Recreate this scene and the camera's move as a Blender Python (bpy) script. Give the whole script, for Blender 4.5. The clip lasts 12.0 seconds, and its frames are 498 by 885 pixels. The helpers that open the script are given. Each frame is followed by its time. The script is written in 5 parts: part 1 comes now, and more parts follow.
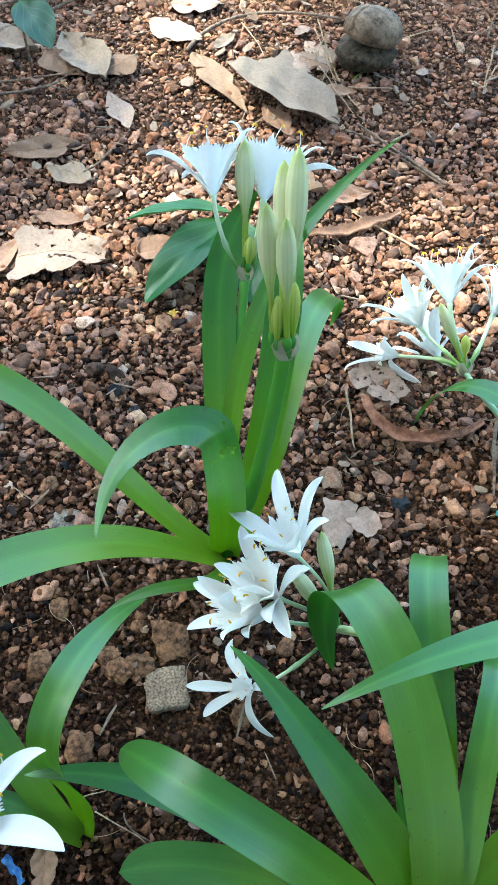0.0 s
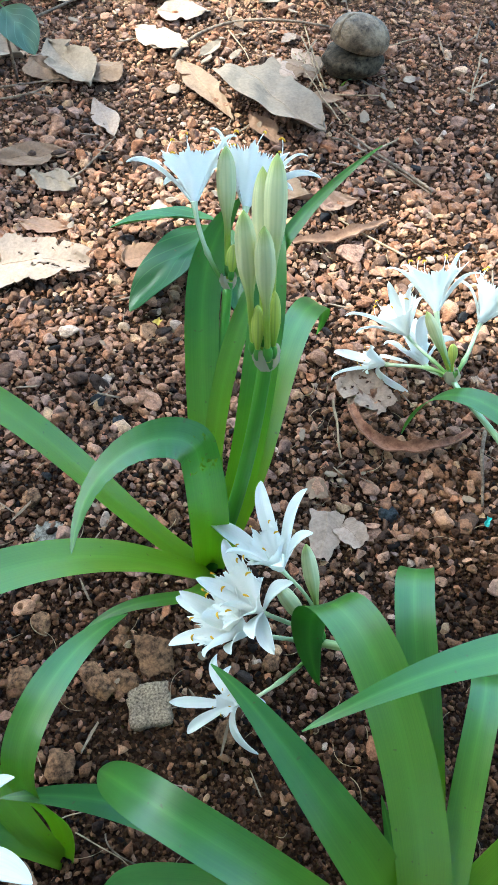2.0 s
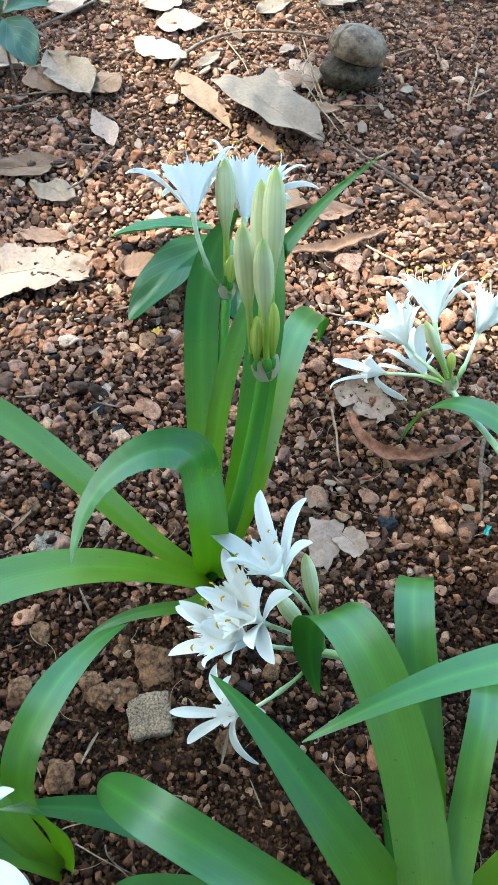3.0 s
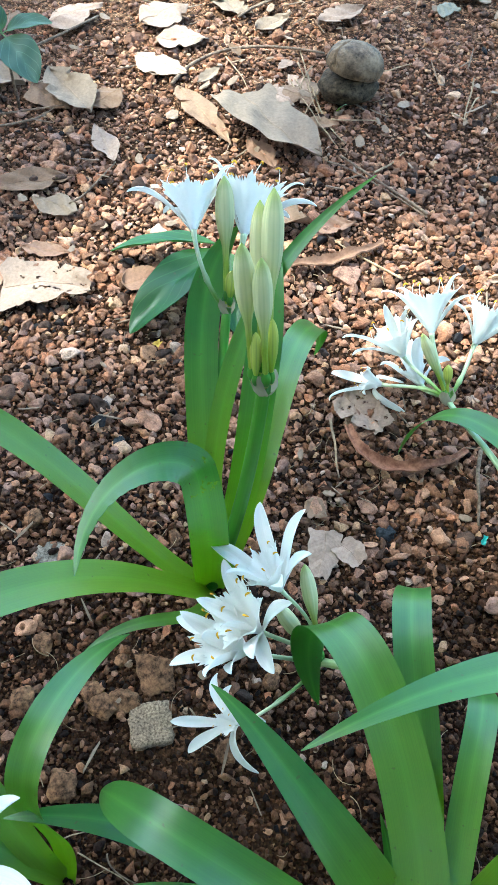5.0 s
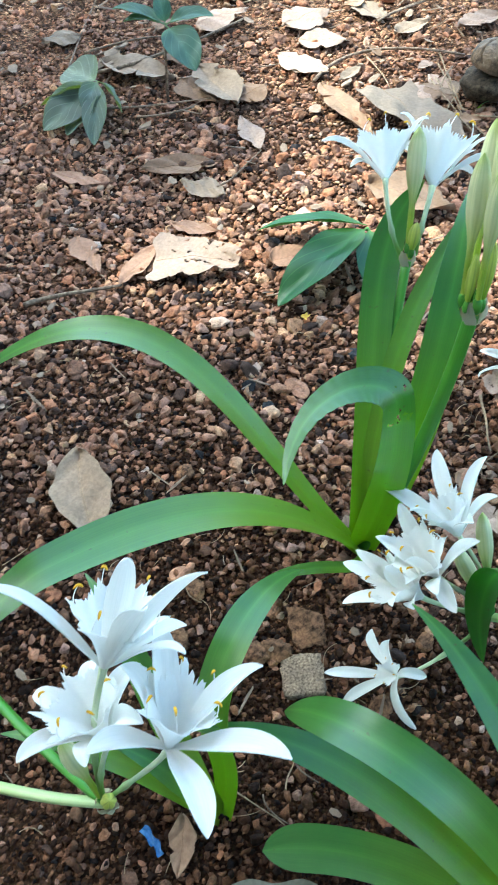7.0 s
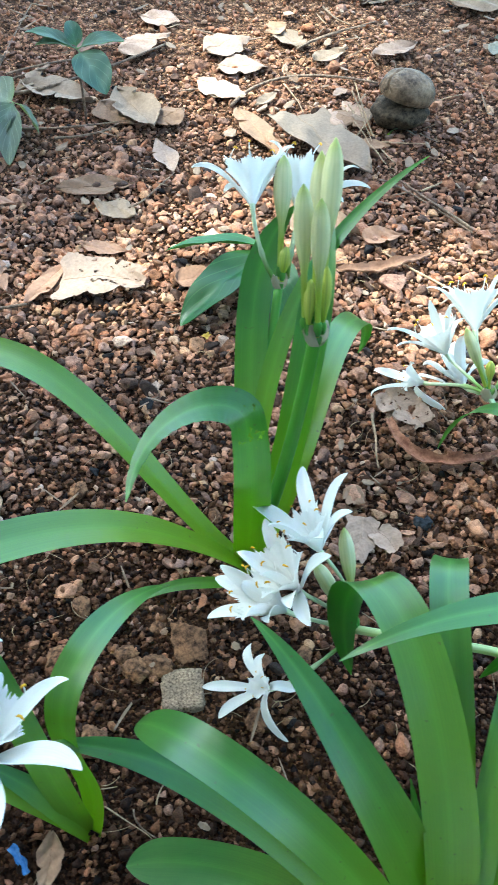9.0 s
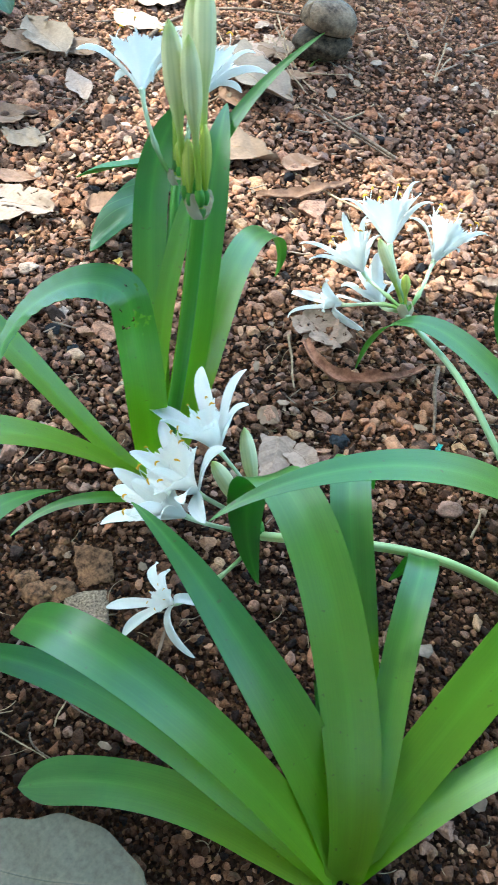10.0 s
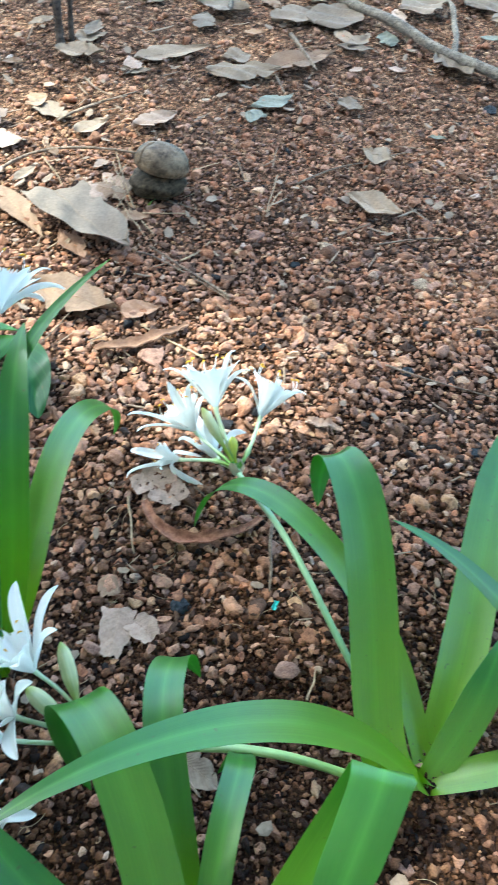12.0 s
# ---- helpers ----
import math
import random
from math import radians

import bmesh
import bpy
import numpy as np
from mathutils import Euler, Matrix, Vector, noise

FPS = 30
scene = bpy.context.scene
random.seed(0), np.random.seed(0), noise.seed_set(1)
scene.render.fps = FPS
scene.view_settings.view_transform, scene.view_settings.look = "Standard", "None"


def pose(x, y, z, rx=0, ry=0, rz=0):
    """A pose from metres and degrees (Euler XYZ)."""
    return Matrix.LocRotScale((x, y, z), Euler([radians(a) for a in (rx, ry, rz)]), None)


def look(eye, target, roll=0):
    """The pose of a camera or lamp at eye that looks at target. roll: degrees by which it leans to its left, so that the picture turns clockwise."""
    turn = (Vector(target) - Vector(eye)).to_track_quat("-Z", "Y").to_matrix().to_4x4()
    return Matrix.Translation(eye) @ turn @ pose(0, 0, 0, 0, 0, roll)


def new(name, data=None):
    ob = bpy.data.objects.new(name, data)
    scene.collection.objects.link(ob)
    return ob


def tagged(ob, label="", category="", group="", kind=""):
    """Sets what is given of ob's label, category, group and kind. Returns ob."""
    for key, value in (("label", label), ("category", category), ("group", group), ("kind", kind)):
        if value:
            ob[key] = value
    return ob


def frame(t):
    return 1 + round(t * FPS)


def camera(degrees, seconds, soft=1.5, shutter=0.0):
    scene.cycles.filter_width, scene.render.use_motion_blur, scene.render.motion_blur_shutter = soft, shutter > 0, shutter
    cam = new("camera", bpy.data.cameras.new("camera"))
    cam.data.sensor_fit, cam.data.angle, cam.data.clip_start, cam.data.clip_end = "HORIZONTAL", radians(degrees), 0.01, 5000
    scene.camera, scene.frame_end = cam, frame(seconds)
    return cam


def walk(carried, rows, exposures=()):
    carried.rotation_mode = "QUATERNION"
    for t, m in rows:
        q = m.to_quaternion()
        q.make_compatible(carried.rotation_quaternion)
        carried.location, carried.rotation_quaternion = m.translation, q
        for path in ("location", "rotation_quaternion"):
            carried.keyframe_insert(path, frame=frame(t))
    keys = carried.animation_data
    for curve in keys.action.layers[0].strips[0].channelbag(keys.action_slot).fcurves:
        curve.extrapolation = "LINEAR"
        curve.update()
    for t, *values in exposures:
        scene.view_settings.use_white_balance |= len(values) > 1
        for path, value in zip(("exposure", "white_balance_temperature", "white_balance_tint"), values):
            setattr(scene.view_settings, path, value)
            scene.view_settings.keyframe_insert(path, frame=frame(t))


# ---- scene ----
cam = camera(37.0, 12.0, soft=1.25, shutter=0.5)
PATH = [
    (0, (0.078, 0.156, 0.637), (0.05, 1.158, -1.093), 0.9),
    (0.5, (0.083, 0.152, 0.64), (0.053, 1.164, -1.085), 0.7),
    (1, (0.089, 0.157, 0.641), (0.061, 1.172, -1.082), 0.8),
    (1.5, (0.092, 0.163, 0.637), (0.071, 1.179, -1.086), 1.0),
    (2, (0.085, 0.164, 0.63), (0.075, 1.183, -1.091), 1.6),
    (2.5, (0.083, 0.163, 0.633), (0.075, 1.192, -1.081), 1.7),
    (3, (0.085, 0.165, 0.632), (0.076, 1.2, -1.079), 1.5),
    (5, (0.085, 0.163, 0.641), (0.076, 1.217, -1.058), 1.4),
    (5.5, (0.086, 0.164, 0.641), (0.077, 1.222, -1.056), 1.5),
    (6, (0.075, 0.16, 0.64), (0.06, 1.229, -1.05), 1.3),
    (6.5, (0.029, 0.131, 0.636), (-0.057, 1.236, -1.029), 0.5),
    (6.7, (0.015, 0.112, 0.623), (-0.12, 1.227, -1.033), -1.1),
    (7.0, (0.006, 0.097, 0.611), (-0.181, 1.214, -1.040), -3.0),
    (7.4, (0.010, 0.092, 0.602), (-0.230, 1.196, -1.053), -5.3),
    (7.8, (0.025, 0.096, 0.600), (-0.232, 1.187, -1.061), -6.3),
    (8.3, (0.045, 0.1, 0.603), (-0.159, 1.208, -1.05), -4.0),
    (8.5, (0.053, 0.099, 0.606), (-0.095, 1.233, -1.035), -1.4),
    (9, (0.079, 0.099, 0.62), (-0.024, 1.261, -1.005), 0.5),
    (9.5, (0.104, 0.075, 0.595), (0.037, 1.241, -1.029), 1.8),
    (10, (0.125, 0.067, 0.562), (0.14, 1.208, -1.08), 4.0),
    (10.5, (0.133, 0.112, 0.593), (0.166, 1.265, -1.041), 3.8),
    (11, (0.142, 0.134, 0.621), (0.27, 1.325, -0.98), 7.4),
    (11.5, (0.166, 0.147, 0.634), (0.34, 1.371, -0.939), 7.8),
    (12, (0.196, 0.145, 0.649), (0.438, 1.38, -0.905), 7.6),
]
walk(cam, [(t, look(eye, target, roll)) for t, eye, target, roll in PATH],
     exposures=[(0.0, 3.04, 5520, -11), (6.0, 3.06, 5520, -11), (8.3, 3.12, 5750, -11), (8.9, 3.10, 5600, -11), (10.0, 3.15, 5520, -12), (11.0, 3.23, 5500, -12), (12.0, 3.06, 5450, -12)])

# ---------- light ----------
SUN_EL, SUN_AZ = 61.0, 165.0          # degrees; azimuth counted from +x towards +y
sun_dir = Vector((math.cos(radians(SUN_EL)) * math.cos(radians(SUN_AZ)),
                  math.cos(radians(SUN_EL)) * math.sin(radians(SUN_AZ)),
                  math.sin(radians(SUN_EL))))
world = bpy.data.worlds.new("sky")
scene.world = world
world.use_nodes = True
wn = world.node_tree.nodes
sky = wn.new("ShaderNodeTexSky")
sky.sky_type = 'NISHITA'
sky.sun_disc = False
sky.sun_elevation = radians(SUN_EL)
sky.sun_rotation = radians(90.0 - SUN_AZ)
sky.dust_density = 3.0
world.node_tree.links.new(sky.outputs["Color"], wn["Background"].inputs["Color"])
wn["Background"].inputs["Strength"].default_value = 0.15
sun_data = bpy.data.lights.new("sun", 'SUN')
sun_data.energy = 1.6
sun_data.angle = radians(1.3)
sun_data.color = (1.0, 0.94, 0.87)
sun = new("sun", sun_data)
sun.matrix_world = look(sun_dir * 20, (0, 0, 0))

rng = np.random.default_rng(7)
rnd = random.Random(11)


# ---------- materials ----------
def mat(name):
    m = bpy.data.materials.new(name)
    m.use_nodes = True
    nt = m.node_tree
    return m, nt, nt.nodes["Principled BSDF"]


def node(nt, kind, **inputs):
    n = nt.nodes.new(kind)
    for key, value in inputs.items():
        n.inputs[key.replace("_", " ")].default_value = value
    return n


def ramp(nt, stops, source=None, interpolation='LINEAR'):
    n = nt.nodes.new("ShaderNodeValToRGB")
    n.color_ramp.interpolation = interpolation
    el = n.color_ramp.elements
    while len(el) < len(stops):
        el.new(0.5)
    for e, (p, c) in zip(el, stops):
        e.position = p
        e.color = (*c, 1)
    if source is not None:
        nt.links.new(source, n.inputs["Fac"])
    return n


def mix(nt, blend, fac, a, b):
    n = nt.nodes.new("ShaderNodeMix")
    n.data_type = 'RGBA'
    n.blend_type = blend
    for slot, v in ((0, fac), (6, a), (7, b)):
        if isinstance(v, (int, float)):
            n.inputs[slot].default_value = v
        elif isinstance(v, tuple):
            n.inputs[slot].default_value = (*v, 1)
        else:
            nt.links.new(v, n.inputs[slot])
    return n.outputs[2]


def bump(nt, bsdf, height, strength, distance):
    n = node(nt, "ShaderNodeBump", Strength=strength, Distance=distance)
    nt.links.new(height, n.inputs["Height"])
    nt.links.new(n.outputs["Normal"], bsdf.inputs["Normal"])


def math_node(nt, op, a, b=0.0):
    n = nt.nodes.new("ShaderNodeMath")
    n.operation = op
    for slot, v in ((0, a), (1, b)):
        if isinstance(v, (int, float)):
            n.inputs[slot].default_value = v
        else:
            nt.links.new(v, n.inputs[slot])
    return n.outputs[0]


def translucent(nt, bsdf, colour, amount):
    t = nt.nodes.new("ShaderNodeBsdfTranslucent")
    if isinstance(colour, tuple):
        t.inputs["Color"].default_value = (*colour, 1)
    else:
        nt.links.new(colour, t.inputs["Color"])
    s = nt.nodes.new("ShaderNodeMixShader")
    s.inputs[0].default_value = amount
    nt.links.new(bsdf.outputs[0], s.inputs[1])
    nt.links.new(t.outputs[0], s.inputs[2])
    nt.links.new(s.outputs[0], nt.nodes["Material Output"].inputs["Surface"])


def soil_material():
    m, nt, b = mat("soil")
    co = nt.nodes.new("ShaderNodeTexCoord").outputs["Object"]
    n1 = node(nt, "ShaderNodeTexNoise", Scale=5.0, Detail=6.0, Roughness=0.6)
    n2 = node(nt, "ShaderNodeTexNoise", Scale=160.0, Detail=8.0, Roughness=0.75)
    v = node(nt, "ShaderNodeTexVoronoi", Scale=120.0)
    for n in (n1, n2, v):
        nt.links.new(co, n.inputs["Vector"])
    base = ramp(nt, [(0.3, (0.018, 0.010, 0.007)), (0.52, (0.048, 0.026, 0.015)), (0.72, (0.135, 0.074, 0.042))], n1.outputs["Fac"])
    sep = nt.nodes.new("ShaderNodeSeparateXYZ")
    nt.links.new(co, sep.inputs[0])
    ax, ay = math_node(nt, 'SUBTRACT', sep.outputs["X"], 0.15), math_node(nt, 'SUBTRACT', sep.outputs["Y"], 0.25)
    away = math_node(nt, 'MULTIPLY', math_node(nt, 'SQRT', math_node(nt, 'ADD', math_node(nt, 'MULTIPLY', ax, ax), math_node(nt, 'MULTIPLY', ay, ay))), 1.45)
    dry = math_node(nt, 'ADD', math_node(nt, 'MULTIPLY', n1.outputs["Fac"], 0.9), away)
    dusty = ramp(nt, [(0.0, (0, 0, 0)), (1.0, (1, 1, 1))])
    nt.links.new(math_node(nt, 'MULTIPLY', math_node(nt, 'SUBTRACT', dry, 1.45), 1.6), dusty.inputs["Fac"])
    cells = node(nt, "ShaderNodeTexVoronoi", Scale=95.0)
    nt.links.new(co, cells.inputs["Vector"])
    pick = nt.nodes.new("ShaderNodeSeparateColor")
    nt.links.new(cells.outputs["Color"], pick.inputs[0])
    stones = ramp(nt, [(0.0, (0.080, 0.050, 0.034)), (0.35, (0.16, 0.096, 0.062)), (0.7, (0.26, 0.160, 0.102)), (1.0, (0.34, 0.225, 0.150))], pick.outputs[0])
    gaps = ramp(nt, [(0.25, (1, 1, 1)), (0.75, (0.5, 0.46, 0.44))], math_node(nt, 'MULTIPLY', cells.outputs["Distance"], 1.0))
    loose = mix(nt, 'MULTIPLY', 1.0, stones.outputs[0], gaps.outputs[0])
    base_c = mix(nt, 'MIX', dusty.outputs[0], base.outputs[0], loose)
    crumbs = node(nt, "ShaderNodeTexVoronoi", Scale=420.0)
    nt.links.new(co, crumbs.inputs["Vector"])
    shade = nt.nodes.new("ShaderNodeSeparateColor")
    nt.links.new(crumbs.outputs["Color"], shade.inputs[0])
    crumb_c = ramp(nt, [(0.0, (0.45, 0.45, 0.45)), (0.5, (0.95, 0.92, 0.90)), (0.85, (1.8, 1.7, 1.6)), (1.0, (3.2, 2.9, 2.6))], shade.outputs[0])
    base_c = mix(nt, 'MULTIPLY', 1.0, base_c, crumb_c.outputs[0])
    grain = ramp(nt, [(0.3, (0.45, 0.42, 0.40)), (0.7, (1.35, 1.25, 1.15))], n2.outputs["Fac"])
    nt.links.new(mix(nt, 'MULTIPLY', 1.0, base_c, grain.outputs[0]), b.inputs["Base Color"])
    b.inputs["Roughness"].default_value = 0.95
    b.inputs["Specular IOR Level"].default_value = 0.05
    h = math_node(nt, 'ADD', n2.outputs["Fac"], math_node(nt, 'MULTIPLY', math_node(nt, 'ADD', v.outputs["Distance"], crumbs.outputs["Distance"]), -0.7))
    bump(nt, b, h, 1.0, 0.006)
    return m


LATERITE = [(0, (0.019, 0.019, 0.021)), (0.025, (0.076, 0.046, 0.034)), (0.18, (0.173, 0.091, 0.055)), (0.34, (0.273, 0.133, 0.076)),
            (0.45, (0.397, 0.173, 0.092)), (0.53, (0.227, 0.135, 0.102)), (0.64, (0.414, 0.211, 0.126)), (0.72, (0.270, 0.165, 0.130)),
            (0.8, (0.492, 0.261, 0.154)), (0.88, (0.367, 0.199, 0.130)), (0.95, (0.492, 0.292, 0.158)), (1, (0.470, 0.346, 0.277))]
# Earth browns, set darker to put the shade between stones into the colour.
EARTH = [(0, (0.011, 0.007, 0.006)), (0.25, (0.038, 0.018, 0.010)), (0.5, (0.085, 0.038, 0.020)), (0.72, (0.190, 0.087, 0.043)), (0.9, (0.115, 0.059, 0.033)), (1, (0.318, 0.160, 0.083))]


def gravel_material(name, source, palette=LATERITE):
    m, nt, b = mat(name)
    if source == 'island':
        r = nt.nodes.new("ShaderNodeNewGeometry").outputs["Random Per Island"]
    else:
        r = nt.nodes.new("ShaderNodeObjectInfo").outputs["Random"]
    co = nt.nodes.new("ShaderNodeTexCoord").outputs["Object"]
    base = ramp(nt, palette, r)
    n1 = node(nt, "ShaderNodeTexNoise", Scale=130.0, Detail=5.0, Roughness=0.65)
    n2 = node(nt, "ShaderNodeTexNoise", Scale=700.0, Detail=3.0, Roughness=0.7)
    for n in (n1, n2):
        nt.links.new(co, n.inputs["Vector"])
    # Low spots of the bump noise are coloured darker, as shade in the pits.
    tone = ramp(nt, [(0.30, (0.34, 0.31, 0.30)), (0.46, (0.90, 0.90, 0.90)), (0.72, (1.45, 1.40, 1.30))], n1.outputs["Fac"])
    speck = ramp(nt, [(0.35, (0.6, 0.55, 0.52)), (0.6, (1.08, 1.05, 1.03))], n2.outputs["Fac"])
    c = mix(nt, 'MULTIPLY', 1.0, base.outputs[0], tone.outputs[0])
    c = mix(nt, 'MULTIPLY', 0.8, c, speck.outputs[0])
    nt.links.new(c, b.inputs["Base Color"])
    b.inputs["Roughness"].default_value = 0.8
    b.inputs["Specular IOR Level"].default_value = 0.12
    h = math_node(nt, 'ADD', n1.outputs["Fac"], math_node(nt, 'MULTIPLY', n2.outputs["Fac"], 0.4))
    bump(nt, b, h, 1.0, 0.0028)
    return m


def strap_leaf_material(name, dark, light, gloss=0.34, coat=0.35, pinnate=False):
    """Fleshy strap leaf: fine parallel veins, a paler middle and a paler foot. UV: x across, y along."""
    m, nt, b = mat(name)
    uv = nt.nodes.new("ShaderNodeTexCoord").outputs["UV"]
    sep = nt.nodes.new("ShaderNodeSeparateXYZ")
    nt.links.new(uv, sep.inputs[0])
    across = math_node(nt, 'ABSOLUTE', math_node(nt, 'SUBTRACT', sep.outputs["X"], 0.5))
    stretch = nt.nodes.new("ShaderNodeMapping")
    stretch.inputs["Scale"].default_value = (34, 1.2, 1)
    nt.links.new(uv, stretch.inputs["Vector"])
    veins = node(nt, "ShaderNodeTexNoise", Scale=2.0, Detail=4.0, Roughness=0.6)
    nt.links.new(stretch.outputs[0], veins.inputs["Vector"])
    co = nt.nodes.new("ShaderNodeTexCoord").outputs["Object"]
    blot = node(nt, "ShaderNodeTexNoise", Scale=28.0, Detail=4.0, Roughness=0.6)
    nt.links.new(co, blot.inputs["Vector"])
    spot = node(nt, "ShaderNodeTexNoise", Scale=210.0, Detail=2.0)
    nt.links.new(co, spot.inputs["Vector"])
    body = mix(nt, 'MIX', blot.outputs["Fac"], dark, light)
    rib = ramp(nt, [(0.0, (1, 1, 1)), (0.05, (0.55, 0.55, 0.55)), (0.16, (0, 0, 0))], across)
    pale = tuple(min(1, c * 1.7 + 0.01) for c in light)
    c = mix(nt, 'MIX', math_node(nt, 'MULTIPLY', rib.outputs[0], 0.3), body, pale)
    foot = ramp(nt, [(0.0, (1, 1, 1)), (0.42, (0.55, 0.55, 0.55)), (0.75, (0, 0, 0))], sep.outputs["Y"])
    c = mix(nt, 'MIX', math_node(nt, 'MULTIPLY', foot.outputs[0], 0.8), c, (0.250, 0.350, 0.006))
    vt = ramp(nt, [(0.3, (0.74, 0.77, 0.74)), (0.7, (1.20, 1.16, 1.14))], veins.outputs["Fac"])
    c = mix(nt, 'MULTIPLY', 0.45, c, vt.outputs[0])
    if pinnate:
        side = math_node(nt, 'SUBTRACT', math_node(nt, 'MULTIPLY', sep.outputs["Y"], 11.0), math_node(nt, 'MULTIPLY', across, 4.5))
        line = math_node(nt, 'ABSOLUTE', math_node(nt, 'SUBTRACT', math_node(nt, 'FRACT', side), 0.5))
        vein = ramp(nt, [(0.0, (1, 1, 1)), (0.07, (0, 0, 0))], line)
        c = mix(nt, 'MIX', math_node(nt, 'MULTIPLY', vein.outputs[0], 0.45), c, pale)
    marks = ramp(nt, [(0.70, (0, 0, 0)), (0.76, (1, 1, 1))], spot.outputs["Fac"])
    c = mix(nt, 'MIX', math_node(nt, 'MULTIPLY', marks.outputs[0], 0.5), c, (0.10, 0.085, 0.03))
    nt.links.new(c, b.inputs["Base Color"])
    rr = ramp(nt, [(0.3, (gloss - 0.03,) * 3), (0.7, (gloss + 0.06,) * 3)], blot.outputs["Fac"])
    nt.links.new(rr.outputs[0], b.inputs["Roughness"])
    b.inputs["Specular IOR Level"].default_value = 0.35 if pinnate else 0.7
    b.inputs["Coat Weight"].default_value = coat
    b.inputs["Coat Roughness"].default_value = 0.30
    bump(nt, b, veins.outputs["Fac"], 0.14, 0.0010)
    tcol = mix(nt, 'MULTIPLY', 1.0, c, (2.6, 2.5, 0.55))
    translucent(nt, b, tcol, 0.45)
    return m


def petal_material(name, colour, trans):
    m, nt, b = mat(name)
    uv = nt.nodes.new("ShaderNodeTexCoord").outputs["UV"]
    stretch = nt.nodes.new("ShaderNodeMapping")
    stretch.inputs["Scale"].default_value = (14, 1.0, 1)
    nt.links.new(uv, stretch.inputs["Vector"])
    v = node(nt, "ShaderNodeTexNoise", Scale=2.0, Detail=3.0)
    nt.links.new(stretch.outputs[0], v.inputs["Vector"])
    t = ramp(nt, [(0.3, (0.93, 0.95, 0.94)), (0.7, (1.0, 1.0, 1.0))], v.outputs["Fac"])
    c = mix(nt, 'MULTIPLY', 1.0, colour, t.outputs[0])
    nt.links.new(c, b.inputs["Base Color"])
    b.inputs["Roughness"].default_value = 0.6
    b.inputs["Specular IOR Level"].default_value = 0.15
    bump(nt, b, v.outputs["Fac"], 0.3, 0.0008)
    translucent(nt, b, c, trans)
    return m


def stem_material(name, low, high, trans=0.12, turn=(0.25, 0.75), tip=None, ribs=0.0):
    """Fleshy stems and buds; UV y runs from foot to tip."""
    m, nt, b = mat(name)
    uv = nt.nodes.new("ShaderNodeTexCoord").outputs["UV"]
    sep = nt.nodes.new("ShaderNodeSeparateXYZ")
    nt.links.new(uv, sep.inputs[0])
    stretch = nt.nodes.new("ShaderNodeMapping")
    stretch.inputs["Scale"].default_value = (9, 0.7, 1)
    nt.links.new(uv, stretch.inputs["Vector"])
    v = node(nt, "ShaderNodeTexNoise", Scale=2.0, Detail=3.0)
    nt.links.new(stretch.outputs[0], v.inputs["Vector"])
    g = ramp(nt, [(0.0, low), (turn[0], low), (turn[1], high), (0.90, high), (1.0, tip or high)], sep.outputs["Y"])
    t = ramp(nt, [(0.3, (0.78, 0.82, 0.74)), (0.7, (1.08, 1.06, 1.05))], v.outputs["Fac"])
    c = mix(nt, 'MULTIPLY', 1.0, g.outputs[0], t.outputs[0])
    band = math_node(nt, 'ABSOLUTE', math_node(nt, 'SUBTRACT', math_node(nt, 'FRACT', math_node(nt, 'MULTIPLY', sep.outputs["X"], 6.0)), 0.5))
    stripe = ramp(nt, [(0.30, (0, 0, 0)), (0.48, (1, 1, 1))], band)
    c = mix(nt, 'MIX', math_node(nt, 'MULTIPLY', stripe.outputs[0], ribs), c, (0.30, 0.36, 0.10))
    nt.links.new(c, b.inputs["Base Color"])
    b.inputs["Roughness"].default_value = 0.42
    translucent(nt, b, c, trans)
    return m


